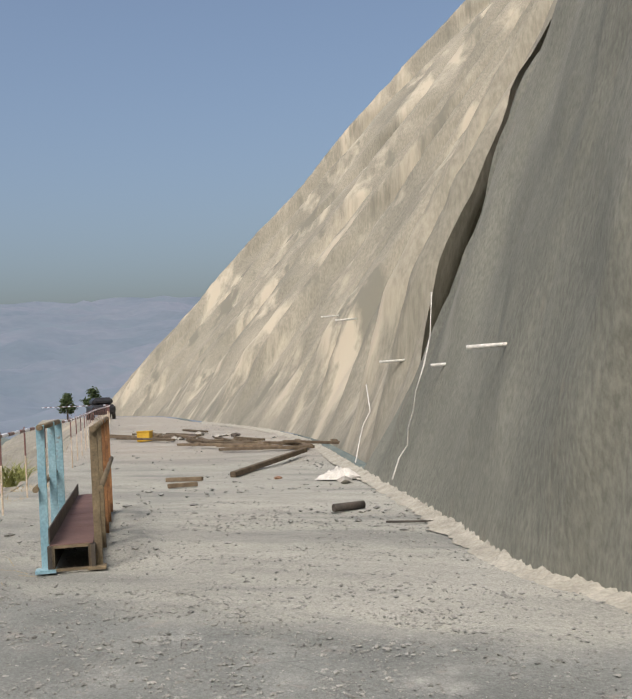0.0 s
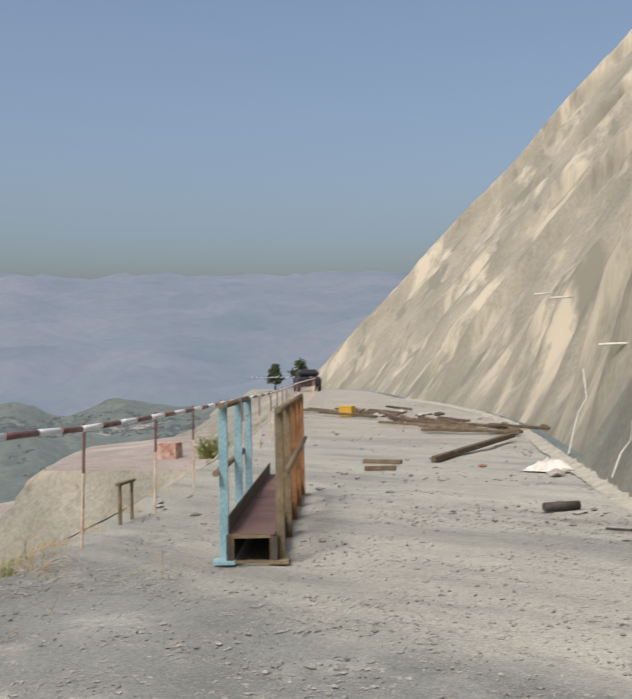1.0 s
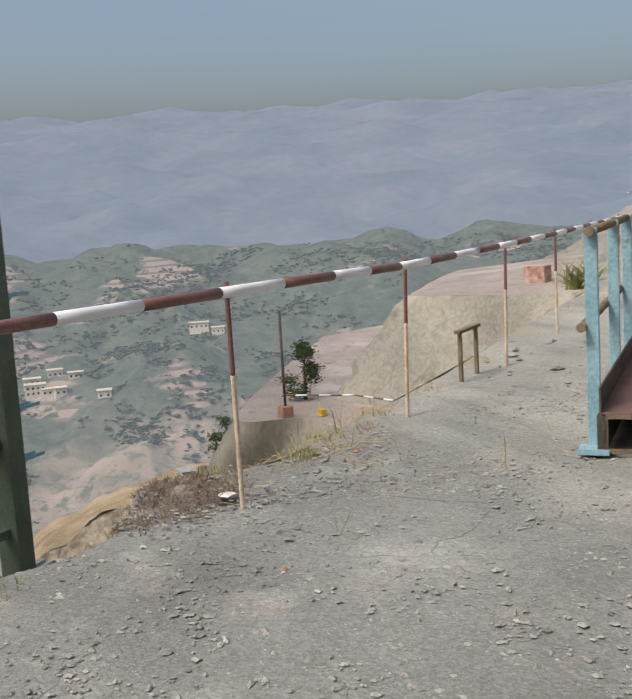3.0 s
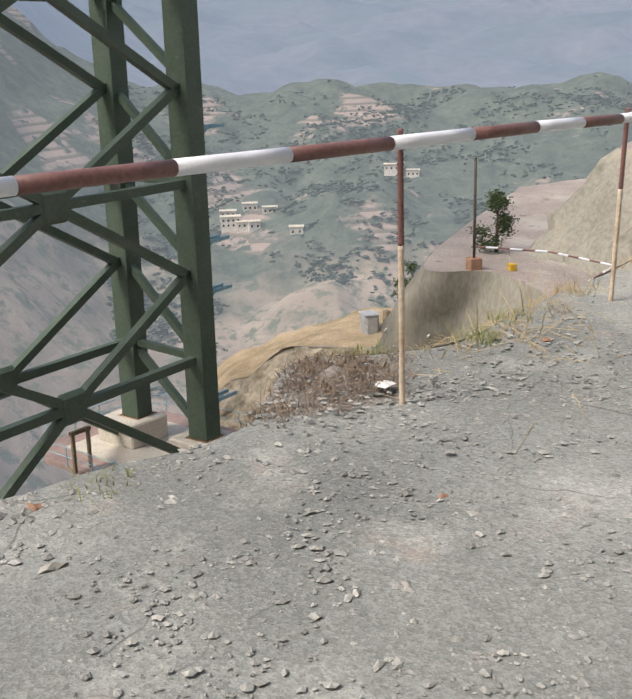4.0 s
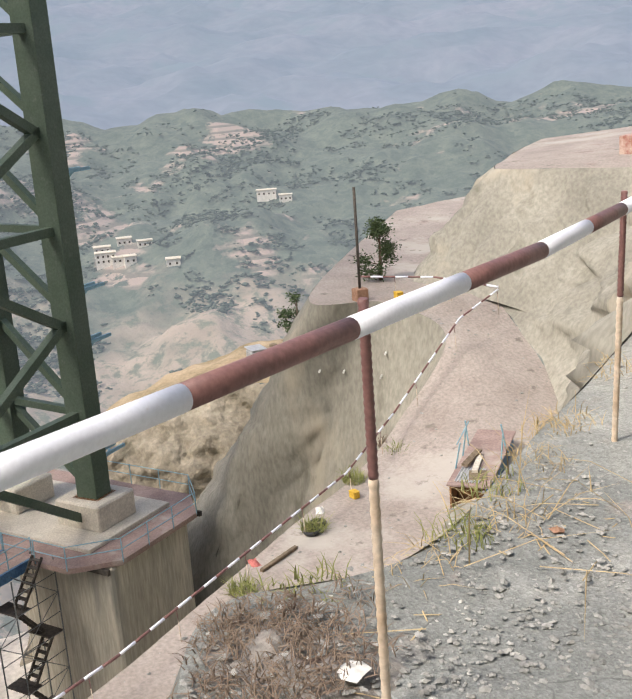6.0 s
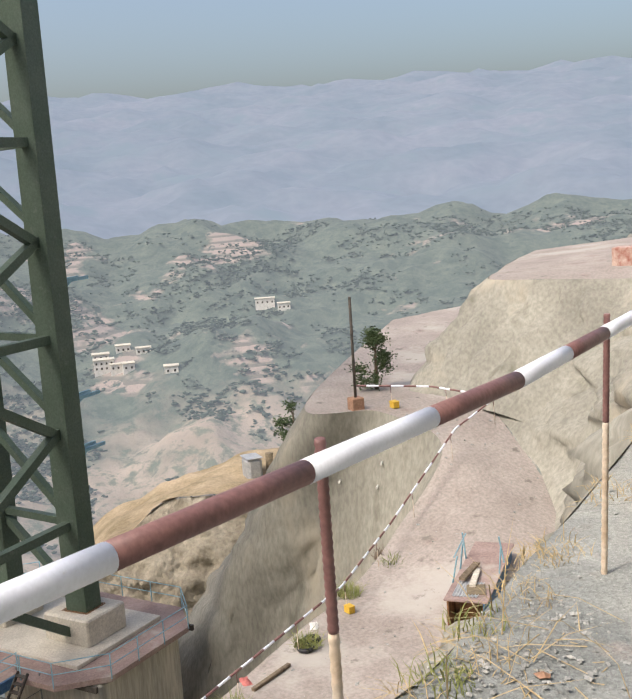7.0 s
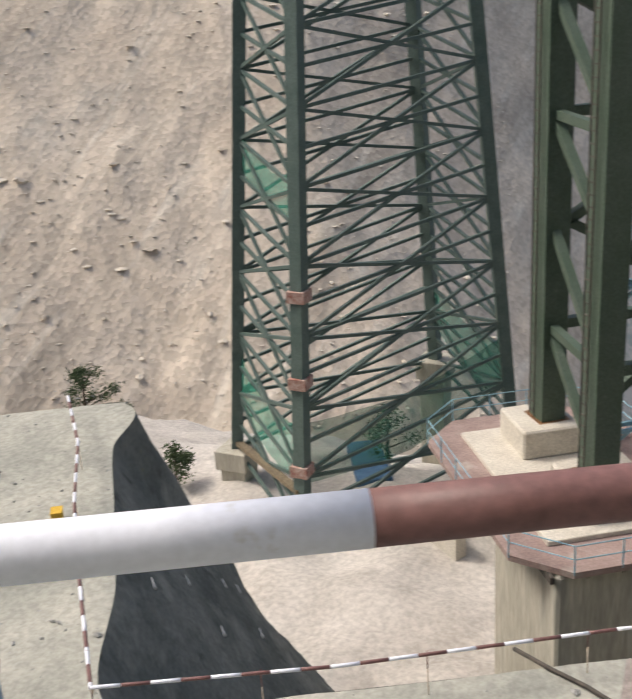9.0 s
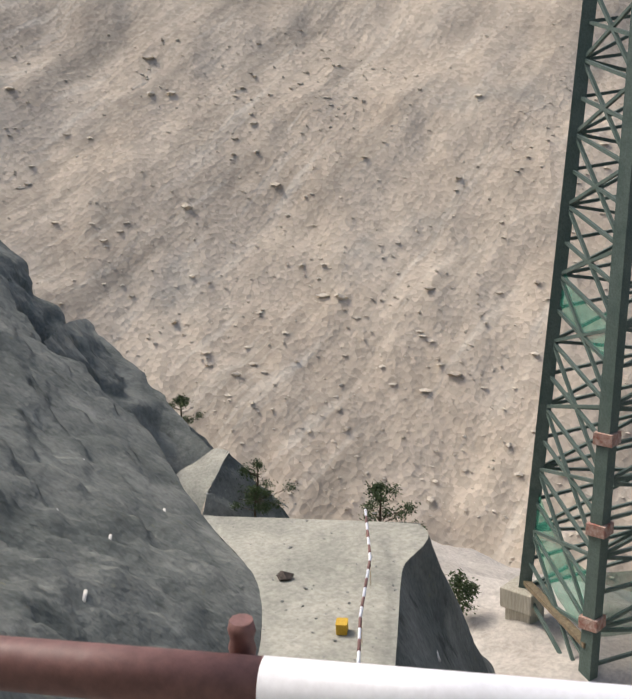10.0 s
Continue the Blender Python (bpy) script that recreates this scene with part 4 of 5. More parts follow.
def mound(cx, cy, rx, ry, h, turn):
    """A low heap of earth that spills over the lip."""
    verts, n = [], 56
    ca, sa = math.cos(turn), math.sin(turn)
    for i in range(n + 1):
        for j in range(n + 1):
            a, b = i / n * 2 - 1, j / n * 2 - 1
            x, y = cx + a * rx * ca - b * ry * sa, cy + a * rx * sa + b * ry * ca
            d = min(1.0, math.hypot(a, b))
            rise = h * (1 - d * d) ** 1.5 * (1 + 0.5 * fbm(x * 3, y * 3)) + (0.035 * fbm(x * 6, y * 6, 2) + 0.015 * fbm(x * 20, y * 20, 5)) * (1 - d)
            verts.append((x, y, fbm(x * 0.35, y * 0.35) * 0.035 - 0.03 + rise - 1.6 * max(0.0, edge_x(y) + 0.05 - x)))
    w = n + 1
    return tagged(sheet("earth_mound", verts, [(i * w + j, (i + 1) * w + j, (i + 1) * w + j + 1, i * w + j + 1) for i in range(n) for j in range(n)], M["earth"]), "brown crumbly earth heaped on the lip of the bench", kind="structure")


M["earth"] = material("brown_crumbly_earth", (0.20, 0.182, 0.162), (0.31, 0.295, 0.27), 2.5, 0.95, 0.8, 40, accents=[((0.155, 0.105, 0.08), 4.0, 0.58, 0.70), ((0.38, 0.365, 0.335), 3.0, 0.62, 0.74)])
mound(-4.38, 1.74, 0.50, 0.36, 0.062, radians(38))


# ---- plants ----
def leaf_mesh(centres, size, rng, flat=0.5):
    """Many small bent leaves round the centres, each (x, y, z, spread, count)."""
    verts, faces = [], []
    for cx, cy, cz, spread, count in centres:
        for _ in range(count):
            d = Vector((rng.gauss(0, 1), rng.gauss(0, 1), rng.gauss(0, 0.8)))
            p = Vector((cx, cy, cz)) + d * spread * 0.5
            u = Vector((rng.gauss(0, 1), rng.gauss(0, 1), rng.gauss(0, flat))).normalized() * size * rng.uniform(0.6, 1.3)
            w = u.cross(Vector((rng.gauss(0, 1), rng.gauss(0, 1), rng.gauss(0, 1)))).normalized() * size * 0.35
            k = len(verts)
            verts += [p - u * 0.5, p + w * 0.6, p + u * 0.5, p - w * 0.6]
            faces += [(k, k + 1, k + 2), (k, k + 2, k + 3)]
    return verts, faces


def tree(x, y, z, h, seed, label, spread=0.32, leaf=0.16, count=90, group="trees", low=0.28):
    rng = random.Random(seed)
    e = thing("tree", x, y, z, label, "tree", group)
    bm = bmesh.new()
    tube(bm, [(0, 0, -0.3), (0.03 * h, 0, h * 0.35), (0.01 * h, 0.02 * h, h * 0.9)], [0.045 * h, 0.03 * h, 0.008 * h], 8)
    centres = []
    for k in range(11):
        a, f = rng.uniform(0, math.tau), rng.uniform(low, 0.95)
        r = spread * h * (1.15 - f) * rng.uniform(0.6, 1.2)
        tip = (math.cos(a) * r, math.sin(a) * r, h * (f + 0.05))
        tube(bm, [(0.02 * h, 0, h * f * 0.85), tip], [0.014 * h, 0.004 * h], 5)
        centres.append((*tip, h * 0.15, count))
    centres.append((0, 0, h * 0.97, h * 0.12, count))
    part("trunk", bm, M["bark"], e)
    v, f = leaf_mesh(centres, leaf, rng)
    sheet("crown", v, f, M["leaf"], e, "ragged green crown", smooth=False)
    return e


def blades(name, spots, mat, seed, length, width, label, lean=0.6, kind="stuff"):
    """Stalks and stems: spots are (x, y, z, radius, count)."""
    rng = random.Random(seed)
    verts, faces = [], []
    for x, y, z, rad, count in spots:
        for _ in range(count):
            a, r = rng.uniform(0, math.tau), rad * math.sqrt(rng.random())
            p = Vector((x + math.cos(a) * r, y + math.sin(a) * r, z - 0.01))
            if kind == "stuff" and p.x < edge_x(p.y) - 0.04:
                continue
            ln = length * rng.uniform(0.4, 1.3)
            a2 = rng.uniform(0, math.tau)
            tilt = rng.uniform(0.1, 1.0) * lean
            d = Vector((math.cos(a2) * tilt, math.sin(a2) * tilt, 1 - tilt * 0.75)).normalized()
            s = Vector((-math.sin(a2), math.cos(a2), 0)) * width * 0.5
            mid = p + d * ln * 0.55
            tip = p + d * ln + Vector((math.cos(a2), math.sin(a2), -0.5)) * ln * 0.22
            t = d.cross(s).normalized() * width * 0.4
            k = len(verts)
            verts += [p - s, p + s, p + t, mid - s * 0.8, mid + s * 0.8, mid + t * 0.8, tip]
            faces += [(k, k + 1, k + 4, k + 3), (k + 1, k + 2, k + 5, k + 4), (k + 2, k, k + 3, k + 5), (k + 3, k + 4, k + 6), (k + 4, k + 5, k + 6), (k + 5, k + 3, k + 6)]
    return tagged(sheet(name, verts, faces, mat, smooth=False), label, kind=kind)


def tuft(x, y, z, h, seed, mat, label, n=70, rad=0.14, category="grass tuft"):
    o = blades("grass_tuft", [(0, 0, 0, rad, n)], mat, seed, h, 0.006 if h < 0.3 else 0.03, label, 0.7, kind="")
    o.location = (x, y, z)
    return tagged(o, label, category, "grass tufts")


blades("dead_brush", [(-3.98, 1.30, 0.01, 0.16, 160), (-4.18, 1.50, 0.03, 0.24, 420), (-4.40, 1.70, 0.045, 0.28, 620), (-4.60, 1.74, 0.04, 0.18, 340), (-4.30, 1.84, 0.055, 0.2, 200), (-4.62, 2.0, 0.03, 0.16, 120), (-4.10, 1.32, 0.01, 0.13, 160), (-4.66, 1.62, 0.01, 0.14, 200)], M["dead"], 3, 0.06, 0.005, "dead brown brush on the rubble lip", 1.5)
blades("dry_straw", [(-4.75, 2.35, 0.0, 0.18, 60), (-5.0, 2.85, 0.0, 0.22, 90), (-5.35, 3.25, 0.0, 0.22, 130), (-5.65, 3.65, 0, 0.22, 120), (-6.3, 4.4, 0, 0.25, 120), (-7.2, 5.5, 0, 0.3, 120), (-8.2, 6.9, 0, 0.35, 120), (-9.5, 8.6, 0, 0.4, 160), (-11.0, 10.4, 0, 0.6, 200)], M["straw"], 4, 0.12, 0.005, "dry straw along the bench edge", 1.5)
blades("stalk_litter", [(-4.78, 3.0, 0.015, 0.5, 26), (-4.95, 2.95, 0.015, 0.35, 24), (-4.3, 3.5, 0.015, 0.7, 14), (-4.4, 2.3, 0.015, 0.5, 8), (-3.6, 2.0, 0.015, 0.9, 6)], M["straw"], 5, 0.42, 0.006, "long dry stalks strewn on the gravel", 2.6)
for k, (x, y, z, h, mt) in enumerate([(-4.86, 2.62, 0, 0.16, "grass"), (-5.18, 2.98, 0, 0.13, "grass"), (-5.62, 3.58, 0, 0.16, "straw"), (-4.80, 2.02, -0.02, 0.15, "grass"), (-4.83, 1.86, -0.03, 0.13, "grass"), (-3.52, 0.52, 0, 0.12, "grass"), (-3.62, 0.86, -0.02, 0.1, "straw"), (-11.8, 10.9, 0, 0.5, "grass"), (-12.6, 11.9, 0, 0.45, "grass")]):
    tuft(x, y, z, h * (0.6 if y < 4 else 1.0), 20 + k, M[mt], "yellow-green grass tuft on the bench edge" if mt == "grass" else "dry straw tuft on the bench edge")
for k, (x, y) in enumerate([(-33.4, 14.9), (-27.6, 8.6), (-30.4, 12.0), (-35.9, 17.6), (-26.2, 14.2), (-34.8, 17.4)]):
    tuft(x, y, -12.62, 0.6 if k != 3 else 0.5, 40 + k, M["grass"] if k != 3 else M["dead"], "green grass clump beside the banded railing" if k != 3 else "low grey-brown bush on the dirt bench", n=150, rad=0.4)

tree(-47.2, 23.2, -8.5, 2.9, 1, "small dark green tree beside the pole on the bench", 0.27, 0.17, 260, low=0.12)
tree(-30.3, -22.6, -13.9, 2.0, 2, "green bushy tree at the end of the spur bench", 0.75, 0.13, 170, low=0.02)
tree(-34.2, -33.6, -17.6, 1.9, 3, "green shrub on the crest of the ridge", 0.75, 0.13, 150, low=0.02)
tree(-35.6, -34.8, -17.2, 2.2, 4, "green shrub on the crest of the ridge", 0.75, 0.13, 150, low=0.02)
tree(-41.0, -47.0, -16.9, 2.0, 5, "green shrub on the far ridge", 0.7, 0.16, 120, low=0.02)
tree(-38.9, -48.8, -14.8, 1.8, 6, "green shrub on the far ridge", 0.7, 0.16, 120, low=0.02)
tree(-58, 62, 0, 2.4, 7, "dark green tree at the far end of the bench", 0.3, 0.3)
tree(-60, 61, 0, 2.0, 8, "dark green tree at the far end of the bench", 0.3, 0.3)
tree(-74, 29, -18.2, 3.5, 9, "green bush on the rock hill", 0.45, 0.28)
tree(-64, -24, -33, 5.0, 10, "yellow-green tree below the lattice tower", 0.45, 0.3)
tree(-55.5, -36.5, -33, 4.0, 11, "yellow-green tree beside the lattice plinth", 0.45, 0.3)
tree(-57, -1.5, -31, 4.0, 12, "green shrub behind the pier walkway", 0.5, 0.3)
tree(-59.5, 12.5, -25.5, 2.0, 13, "yellow-green shrub beside the pier platform", 0.5, 0.2)


# ---- loose stones ----
def stone_mesh(spots, seed):
    """Irregular little stones, (x, y, z, size)."""
    rng = random.Random(seed)
    verts, faces = [], []
    base = [(1, 0, 0), (-1, 0, 0), (0, 1, 0), (0, -1, 0), (0, 0, 0.75), (0, 0, -0.6), (0.7, 0.7, 0.35), (-0.7, 0.7, 0.3), (-0.7, -0.7, 0.35), (0.7, -0.7, 0.3)]
    tri = [(0, 6, 4), (6, 2, 4), (2, 7, 4), (7, 1, 4), (1, 8, 4), (8, 3, 4), (3, 9, 4), (9, 0, 4), (6, 0, 5), (2, 6, 5), (7, 2, 5), (1, 7, 5), (8, 1, 5), (3, 8, 5), (9, 3, 5), (0, 9, 5)]
    for x, y, z, s in spots:
        k = len(verts)
        a = rng.uniform(0, math.tau)
        ca, sa = math.cos(a), math.sin(a)
        ax, ay, az = rng.uniform(0.7, 1.4), rng.uniform(0.5, 1.0), rng.uniform(0.4, 0.9)
        for bx, by, bz in base:
            j = rng.uniform(0.75, 1.2) * s
            px, py = bx * ax * j, by * ay * j
            verts.append((x + px * ca - py * sa, y + px * sa + py * ca, z + bz * az * j + s * 0.15))
        faces += [(a1 + k, b1 + k, c1 + k) for a1, b1, c1 in tri]
    return verts, faces


rng = random.Random(11)
spots = []
while len(spots) < 30000:
    x, y = rng.uniform(-5.6, 4.0), rng.uniform(-3.5, 9.0)
    if x < -4.6 + 0.1 * rng.random() - max(0, (y - 2.4) * 0.68) + max(0, 2.0 - y) * 0.45:
        continue
    patch = fbm(x * 0.9, y * 0.9) + 0.3
    if rng.random() > 0.35 + patch * 0.8:
        continue
    s = min(0.022, 0.0042 * math.exp(abs(rng.gauss(0, 0.72))))
    spots.append((x, y, fbm(x * 0.35, y * 0.35) * 0.035, s))
# closer by, where the path runs along the railing, the crushed stone lies thicker
while len(spots) < 38000:
    x, y = rng.uniform(-4.7, 1.2), rng.uniform(-0.9, 3.6)
    if rng.random() > 0.45 + 1.2 * fbm(x * 1.4, y * 1.4, 4.0):
        continue
    spots.append((x, y, fbm(x * 0.35, y * 0.35) * 0.035, min(0.02, 0.0045 * math.exp(abs(rng.gauss(0, 0.7))))))
spots = [q for q in spots if q[0] > edge_x(q[1]) + 0.02]
v, f = stone_mesh(spots, 12)
tagged(sheet("gravel_stones", v, f, M["stone_mix"], smooth=False), "loose grey and pale gravel stones on the bench", kind="stuff")
spots = [(-4.3 + rng.gauss(0, 0.3), 1.5 + rng.gauss(0, 0.35), rng.uniform(-0.02, 0.04), rng.uniform(0.004, 0.019)) for _ in range(1000)]
spots += [(-5.1 + rng.gauss(0, 0.35), 2.95 + rng.gauss(0, 0.4), 0.0, rng.uniform(0.005, 0.018)) for _ in range(800)]
spots += [(-3.5 + rng.gauss(0, 0.12), rng.uniform(-0.1, 1.0), 0.0, rng.uniform(0.006, 0.03)) for _ in range(260)]
spots = [q for q in spots if q[0] > edge_x(q[1]) + 0.01]
v, f = stone_mesh(spots, 13)
tagged(sheet("lip_rubble", v, f, M["stone_mix"], smooth=False), "broken rubble on the lip of the bench", kind="stuff")
spots = []
for _ in range(2600):
    u, w = rng.uniform(11.0, 16.5), rng.random()
    p = along(TOE, u).lerp(along(EDGE, u), w ** 1.6)
    spots.append((p.x, p.y, 0.0, min(0.06, 0.009 * math.exp(abs(rng.gauss(0, 0.8))))))
for _ in range(900):
    u, w = rng.uniform(0.6, 16), rng.random()
    p = along(LTOE, u).lerp(along(LOUT, u), w)
    spots.append((p.x, p.y, p.z, min(0.10, 0.022 * math.exp(abs(rng.gauss(0, 0.7))))))
v, f = stone_mesh(spots, 14)
tagged(sheet("scattered_stones", v, f, M["stone_mix"], smooth=False), "scattered stones on the benches", kind="stuff")
spots = []
for _ in range(3600):
    b, r = radians(rng.uniform(-158, -104)), rng.uniform(175, 330)
    x, y = math.sin(b) * r, math.cos(b) * r
    if fbm(x * 0.02, y * 0.02) < -0.1 and rng.random() < 0.7:
        continue
    spots.append((x, y, valley_height(math.degrees(b), r) + side_relief(x, y, r), min(1.5, 0.21 * math.exp(abs(rng.gauss(0, 0.75))))))
v, f = stone_mesh(spots, 15)
tagged(sheet("boulders", v, f, M["debris_stone"], smooth=False), "boulders strewn over the debris slope", kind="stuff")
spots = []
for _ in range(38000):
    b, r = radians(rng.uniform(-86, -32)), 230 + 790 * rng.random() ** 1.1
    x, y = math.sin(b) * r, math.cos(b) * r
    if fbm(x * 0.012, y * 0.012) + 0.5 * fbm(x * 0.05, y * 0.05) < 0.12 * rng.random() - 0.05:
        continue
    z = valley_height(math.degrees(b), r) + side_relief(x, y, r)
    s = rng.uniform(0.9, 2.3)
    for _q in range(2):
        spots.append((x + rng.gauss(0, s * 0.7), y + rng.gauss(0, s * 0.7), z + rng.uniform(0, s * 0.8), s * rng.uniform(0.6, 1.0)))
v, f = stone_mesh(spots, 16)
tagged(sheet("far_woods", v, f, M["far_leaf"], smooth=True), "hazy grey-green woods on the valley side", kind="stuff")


def stone(x, y, z, s, seed, mat, label):
    v, f = stone_mesh([(0, 0, 0, s)], seed)
    o = sheet("stone", v, f, M[mat], smooth=False)
    o.location = (x, y, z)
    return tagged(o, label, "stone", "loose stones")


for k, (x, y, z, s) in enumerate([(-3.05, 1.67, 0, 0.022), (-2.88, 1.71, 0, 0.035), (-3.55, 0.75, 0, 0.035), (-3.42, 0.30, 0, 0.04), (-2.5, 1.33, 0, 0.025), (-1.9, 2.3, 0, 0.025), (-4.7, 2.95, 0, 0.035), (-5.1, 12.0, 0, 0.16), (-4.9, 11.5, 0, 0.13), (-6.5, 12.0, 0, 0.1), (-7.3, 8.6, 0, 0.09), (-2.95, 0.35, 0, 0.04)]):
    stone(x, y, z, s, 60 + k, "stone" if k % 3 else "stone_brown", "pale angular stone on the gravel" if k % 3 else "rust-brown stone on the gravel")
stone(-23.35, -20.94, -12.6, 0.3, 80, "stone_dark", "dark lone rock on the grey bench")
v, f = stone_mesh([(0, 0, 0, 0.07)], 90)
card = sheet("stone_flake", [(q[0], q[1], q[2] * 0.25) for q in v], f, M["white_pipe"], smooth=False)
card.location = (-4.18, 1.86, 0.045)
tagged(card, "flat pale stone flake beside the railing post", "stone", "loose stones")


# ---- timber, pipes and litter on the upper bench ----
def timber(name, a, b, w, h, mat, label, category, group, parts=0):
    bm = bmesh.new()
    a, b = Vector(a), Vector(b)
    q = (b - a).to_track_quat("X", "Z").to_matrix().to_4x4()
    box(bm, (b - a).length / 2, 0, 0, (b - a).length, w, h, m=q, bevel=min(w, h) * 0.12)
    o = part(name, bm, mat)
    o.location = a
    return tagged(o, label, category, group)


def pipe(name, pts, r, mat, label, category="pipe", group="pipes"):
    bm = bmesh.new()
    o = Vector(pts[0])
    tube(bm, [Vector(p) - o for p in pts], r, 10)
    e = part(name, bm, mat)
    e.location = o
    return tagged(e, label, category, group)


timber("plank", (-8.6, 11.6, 0.04), (-7.95, 11.8, 0.04), 0.10, 0.07, M["wood"], "short dark plank lying on the bench", "plank", "planks")
timber("plank", (-7.75, 10.6, 0.04), (-7.4, 10.95, 0.04), 0.08, 0.07, M["wood"], "stub of dark plank on the bench", "plank", "planks")
timber("beam", (-7.64, 12.28, 0.06), (-9.09, 17.07, 0.14), 0.11, 0.10, M["wood"], "long weathered timber on the bench", "beam", "planks")
pipe("pipe", [(-3.16, 8.15, 0.055), (-2.95, 8.52, 0.055)], 0.05, M["dark_steel"], "short dark steel pipe on the bench")
pipe("rod", [(-2.05, 7.38, 0.02), (-1.5, 7.5, 0.02)], 0.012, M["dark_steel"], "thin dark rod on the bench", "rod")
rng = random.Random(31)
for k in range(30):
    f = rng.random()
    c = Vector((-10.2, 19.3, 0)).lerp(Vector((-23.5, 27.5, 0)), f) + Vector((rng.gauss(0, 0.9), rng.gauss(0, 0.9), 0))
    a = radians(rng.gauss(150, 16))
    ln = rng.uniform(1.2, 4.2)
    d = Vector((math.cos(a), math.sin(a), 0)) * ln / 2
    timber("plank", (c.x - d.x, c.y - d.y, 0.05 + 0.08 * rng.random()), (c.x + d.x, c.y + d.y, 0.05 + 0.12 * rng.random()), 0.13, 0.07, M["wood"], "old brown timber in the heap across the bench", "plank", "heaped timbers")
for k in range(14):
    c = (-20 + rng.gauss(0, 1.4), 26.2 + rng.gauss(0, 0.9), 0)
    stone(c[0], c[1], 0, rng.uniform(0.10, 0.26), 100 + k, "stone" if k % 4 else "stone_dark", "pale rubble block among the timbers" if k % 4 else "dark rubble block among the timbers")


def yellow_box(x, y, z, w, rz, label):
    e = thing("box", x, y, z, label, "box", "yellow boxes", rz)
    part("body", boxes((0, 0, w * 0.35, w, w * 0.75, w * 0.7), bevel=w * 0.04), M["yellow"], e)
    part("lid", boxes((0, 0, w * 0.74, w * 1.05, w * 0.8, w * 0.09), bevel=w * 0.02), M["yellow"], e)


yellow_box(-20.33, 24.7, 0, 0.46, 20, "yellow painted box beside the heaped timbers")
yellow_box(-21.92, -17.25, -12.6, 0.42, 35, "yellow painted box on the grey bench")
yellow_box(-32.07, 14.28, -12.6, 0.32, 10, "dull yellow block beside the banded railing")
yellow_box(-42.8, 21.9, -8.5, 0.4, 0, "yellow block on the far bench")

# crumpled sacking at the toe of the cut slope
verts, faces = [], []
for i in range(26):
    for j in range(16):
        x, y = (i / 25 - 0.5) * 1.2, (j / 15 - 0.5) * 0.7
        r = max(0, 1 - (x / 0.6) ** 2 - (y / 0.35) ** 2)
        verts.append((x + fbm(x * 4, y * 4, 1) * 0.08, y + fbm(x * 4, y * 4, 5) * 0.08, 0.02 + r * (0.12 + 0.16 * abs(fbm(x * 5, y * 5, 2)))))
faces = [(i * 16 + j, (i + 1) * 16 + j, (i + 1) * 16 + j + 1, i * 16 + j + 1) for i in range(25) for j in range(15)]
sack = sheet("sacking", verts, faces, M["cloth"])
sack.matrix_world = pose(-5.3, 12.0, 0.0, 0, 0, 20) @ Matrix.Diagonal((0.62, 0.62, 1.0, 1))
tagged(sack, "crumpled white sacking at the toe of the cut slope", "sack")


def stand(x, y, rz):
    e = thing("stand", x, y, 0, "small rusty two-legged steel stand on the bench edge", "stand", rz=rz)
    part("top", boxes((0, 0, 0.42, 0.52, 0.06, 0.03), bevel=0.004), M["rust_grey"], e)
    for sx in (-0.2, 0.2):
        part("leg", boxes((sx, 0, 0.2, 0.03, 0.03, 0.44)), M["rust_grey"], e)


stand(-6.43, 5.04, 125)
# drain pipes out of the cut slope, and the cable down its face
for x, y, z in ((-5.64, 14.87, 1.95), (-2.28, 9.89, 1.74), (-0.47, 6.81, 1.84), (-9.5, 20, 3.2), (-12, 23.5, 3.6)):
    pipe("drain_pipe", [(x + 0.25, y + 0.12, z), (x - 0.24, y - 0.10, z - 0.01)], 0.023, M["white_pipe"], "white plastic drain pipe out of the cut slope", "drain pipe", "drain pipes")
for name, pts, mat, label in (("crack", [(-2.30, 10.50, 2.75), (-2.38, 10.36, 2.15), (-2.44, 10.10, 1.74), (-2.57, 9.99, 1.41), (-2.74, 10.12, 1.12), (-2.90, 10.21, 0.9), (-2.98, 10.24, 0.66), (-3.13, 10.21, 0.49), (-3.16, 9.95, 0.22)], "white_pipe", "pale sealed crack down the cut slope"), ("crack", [(-5.97, 14.91, 1.52), (-5.60, 14.19, 1.03), (-5.74, 14.1, 0.8), (-5.80, 14.01, 0.59), (-5.40, 12.95, 0.2)], "white_pipe", "pale sealed crack down the cut slope")):
    pipe(name, [(x - 0.05 - 0.13 * z, y - 0.05 - 0.03 * z, z) for x, y, z in pts], 0.011, M[mat], label, "crack", "cracks")
NAILS = [(-21.01, -28.04, -9.54), (-16.31, -22.47, -8.52), (-17.64, -21.98, -9.58), (-14.27, -18.29, -8.84), (-22.53, -25.75, -11.26), (-25.88, -16.81, -14.89), (-22.11, -14.42, -14.14), (-24.95, -15.26, -15.99), (-29.19, -16.66, -19.08), (-31.4, -17.47, -20.88), (-25.16, -14.3, -17.76), (-29.25, -15.34, -20.91), (-42.08, 20.75, -10.68), (-42.14, 20.5, -11.75), (-44.07, 19.52, -11.8), (-44.65, 18.54, -11.74), (-46.62, 17.06, -11.81)]
for x, y, z in NAILS:
    d = Vector((0.45, 0.5, 0)) if y < 0 else Vector((0.5, -0.4, 0))
    pipe("drain_pipe", [(x - d.x * 0.35, y - d.y * 0.35, z), (x + d.x * 0.4, y + d.y * 0.4, z - 0.05)], 0.05, M["white_pipe"], "white drain pipe stub out of the lower slope", "drain pipe", "drain pipes")


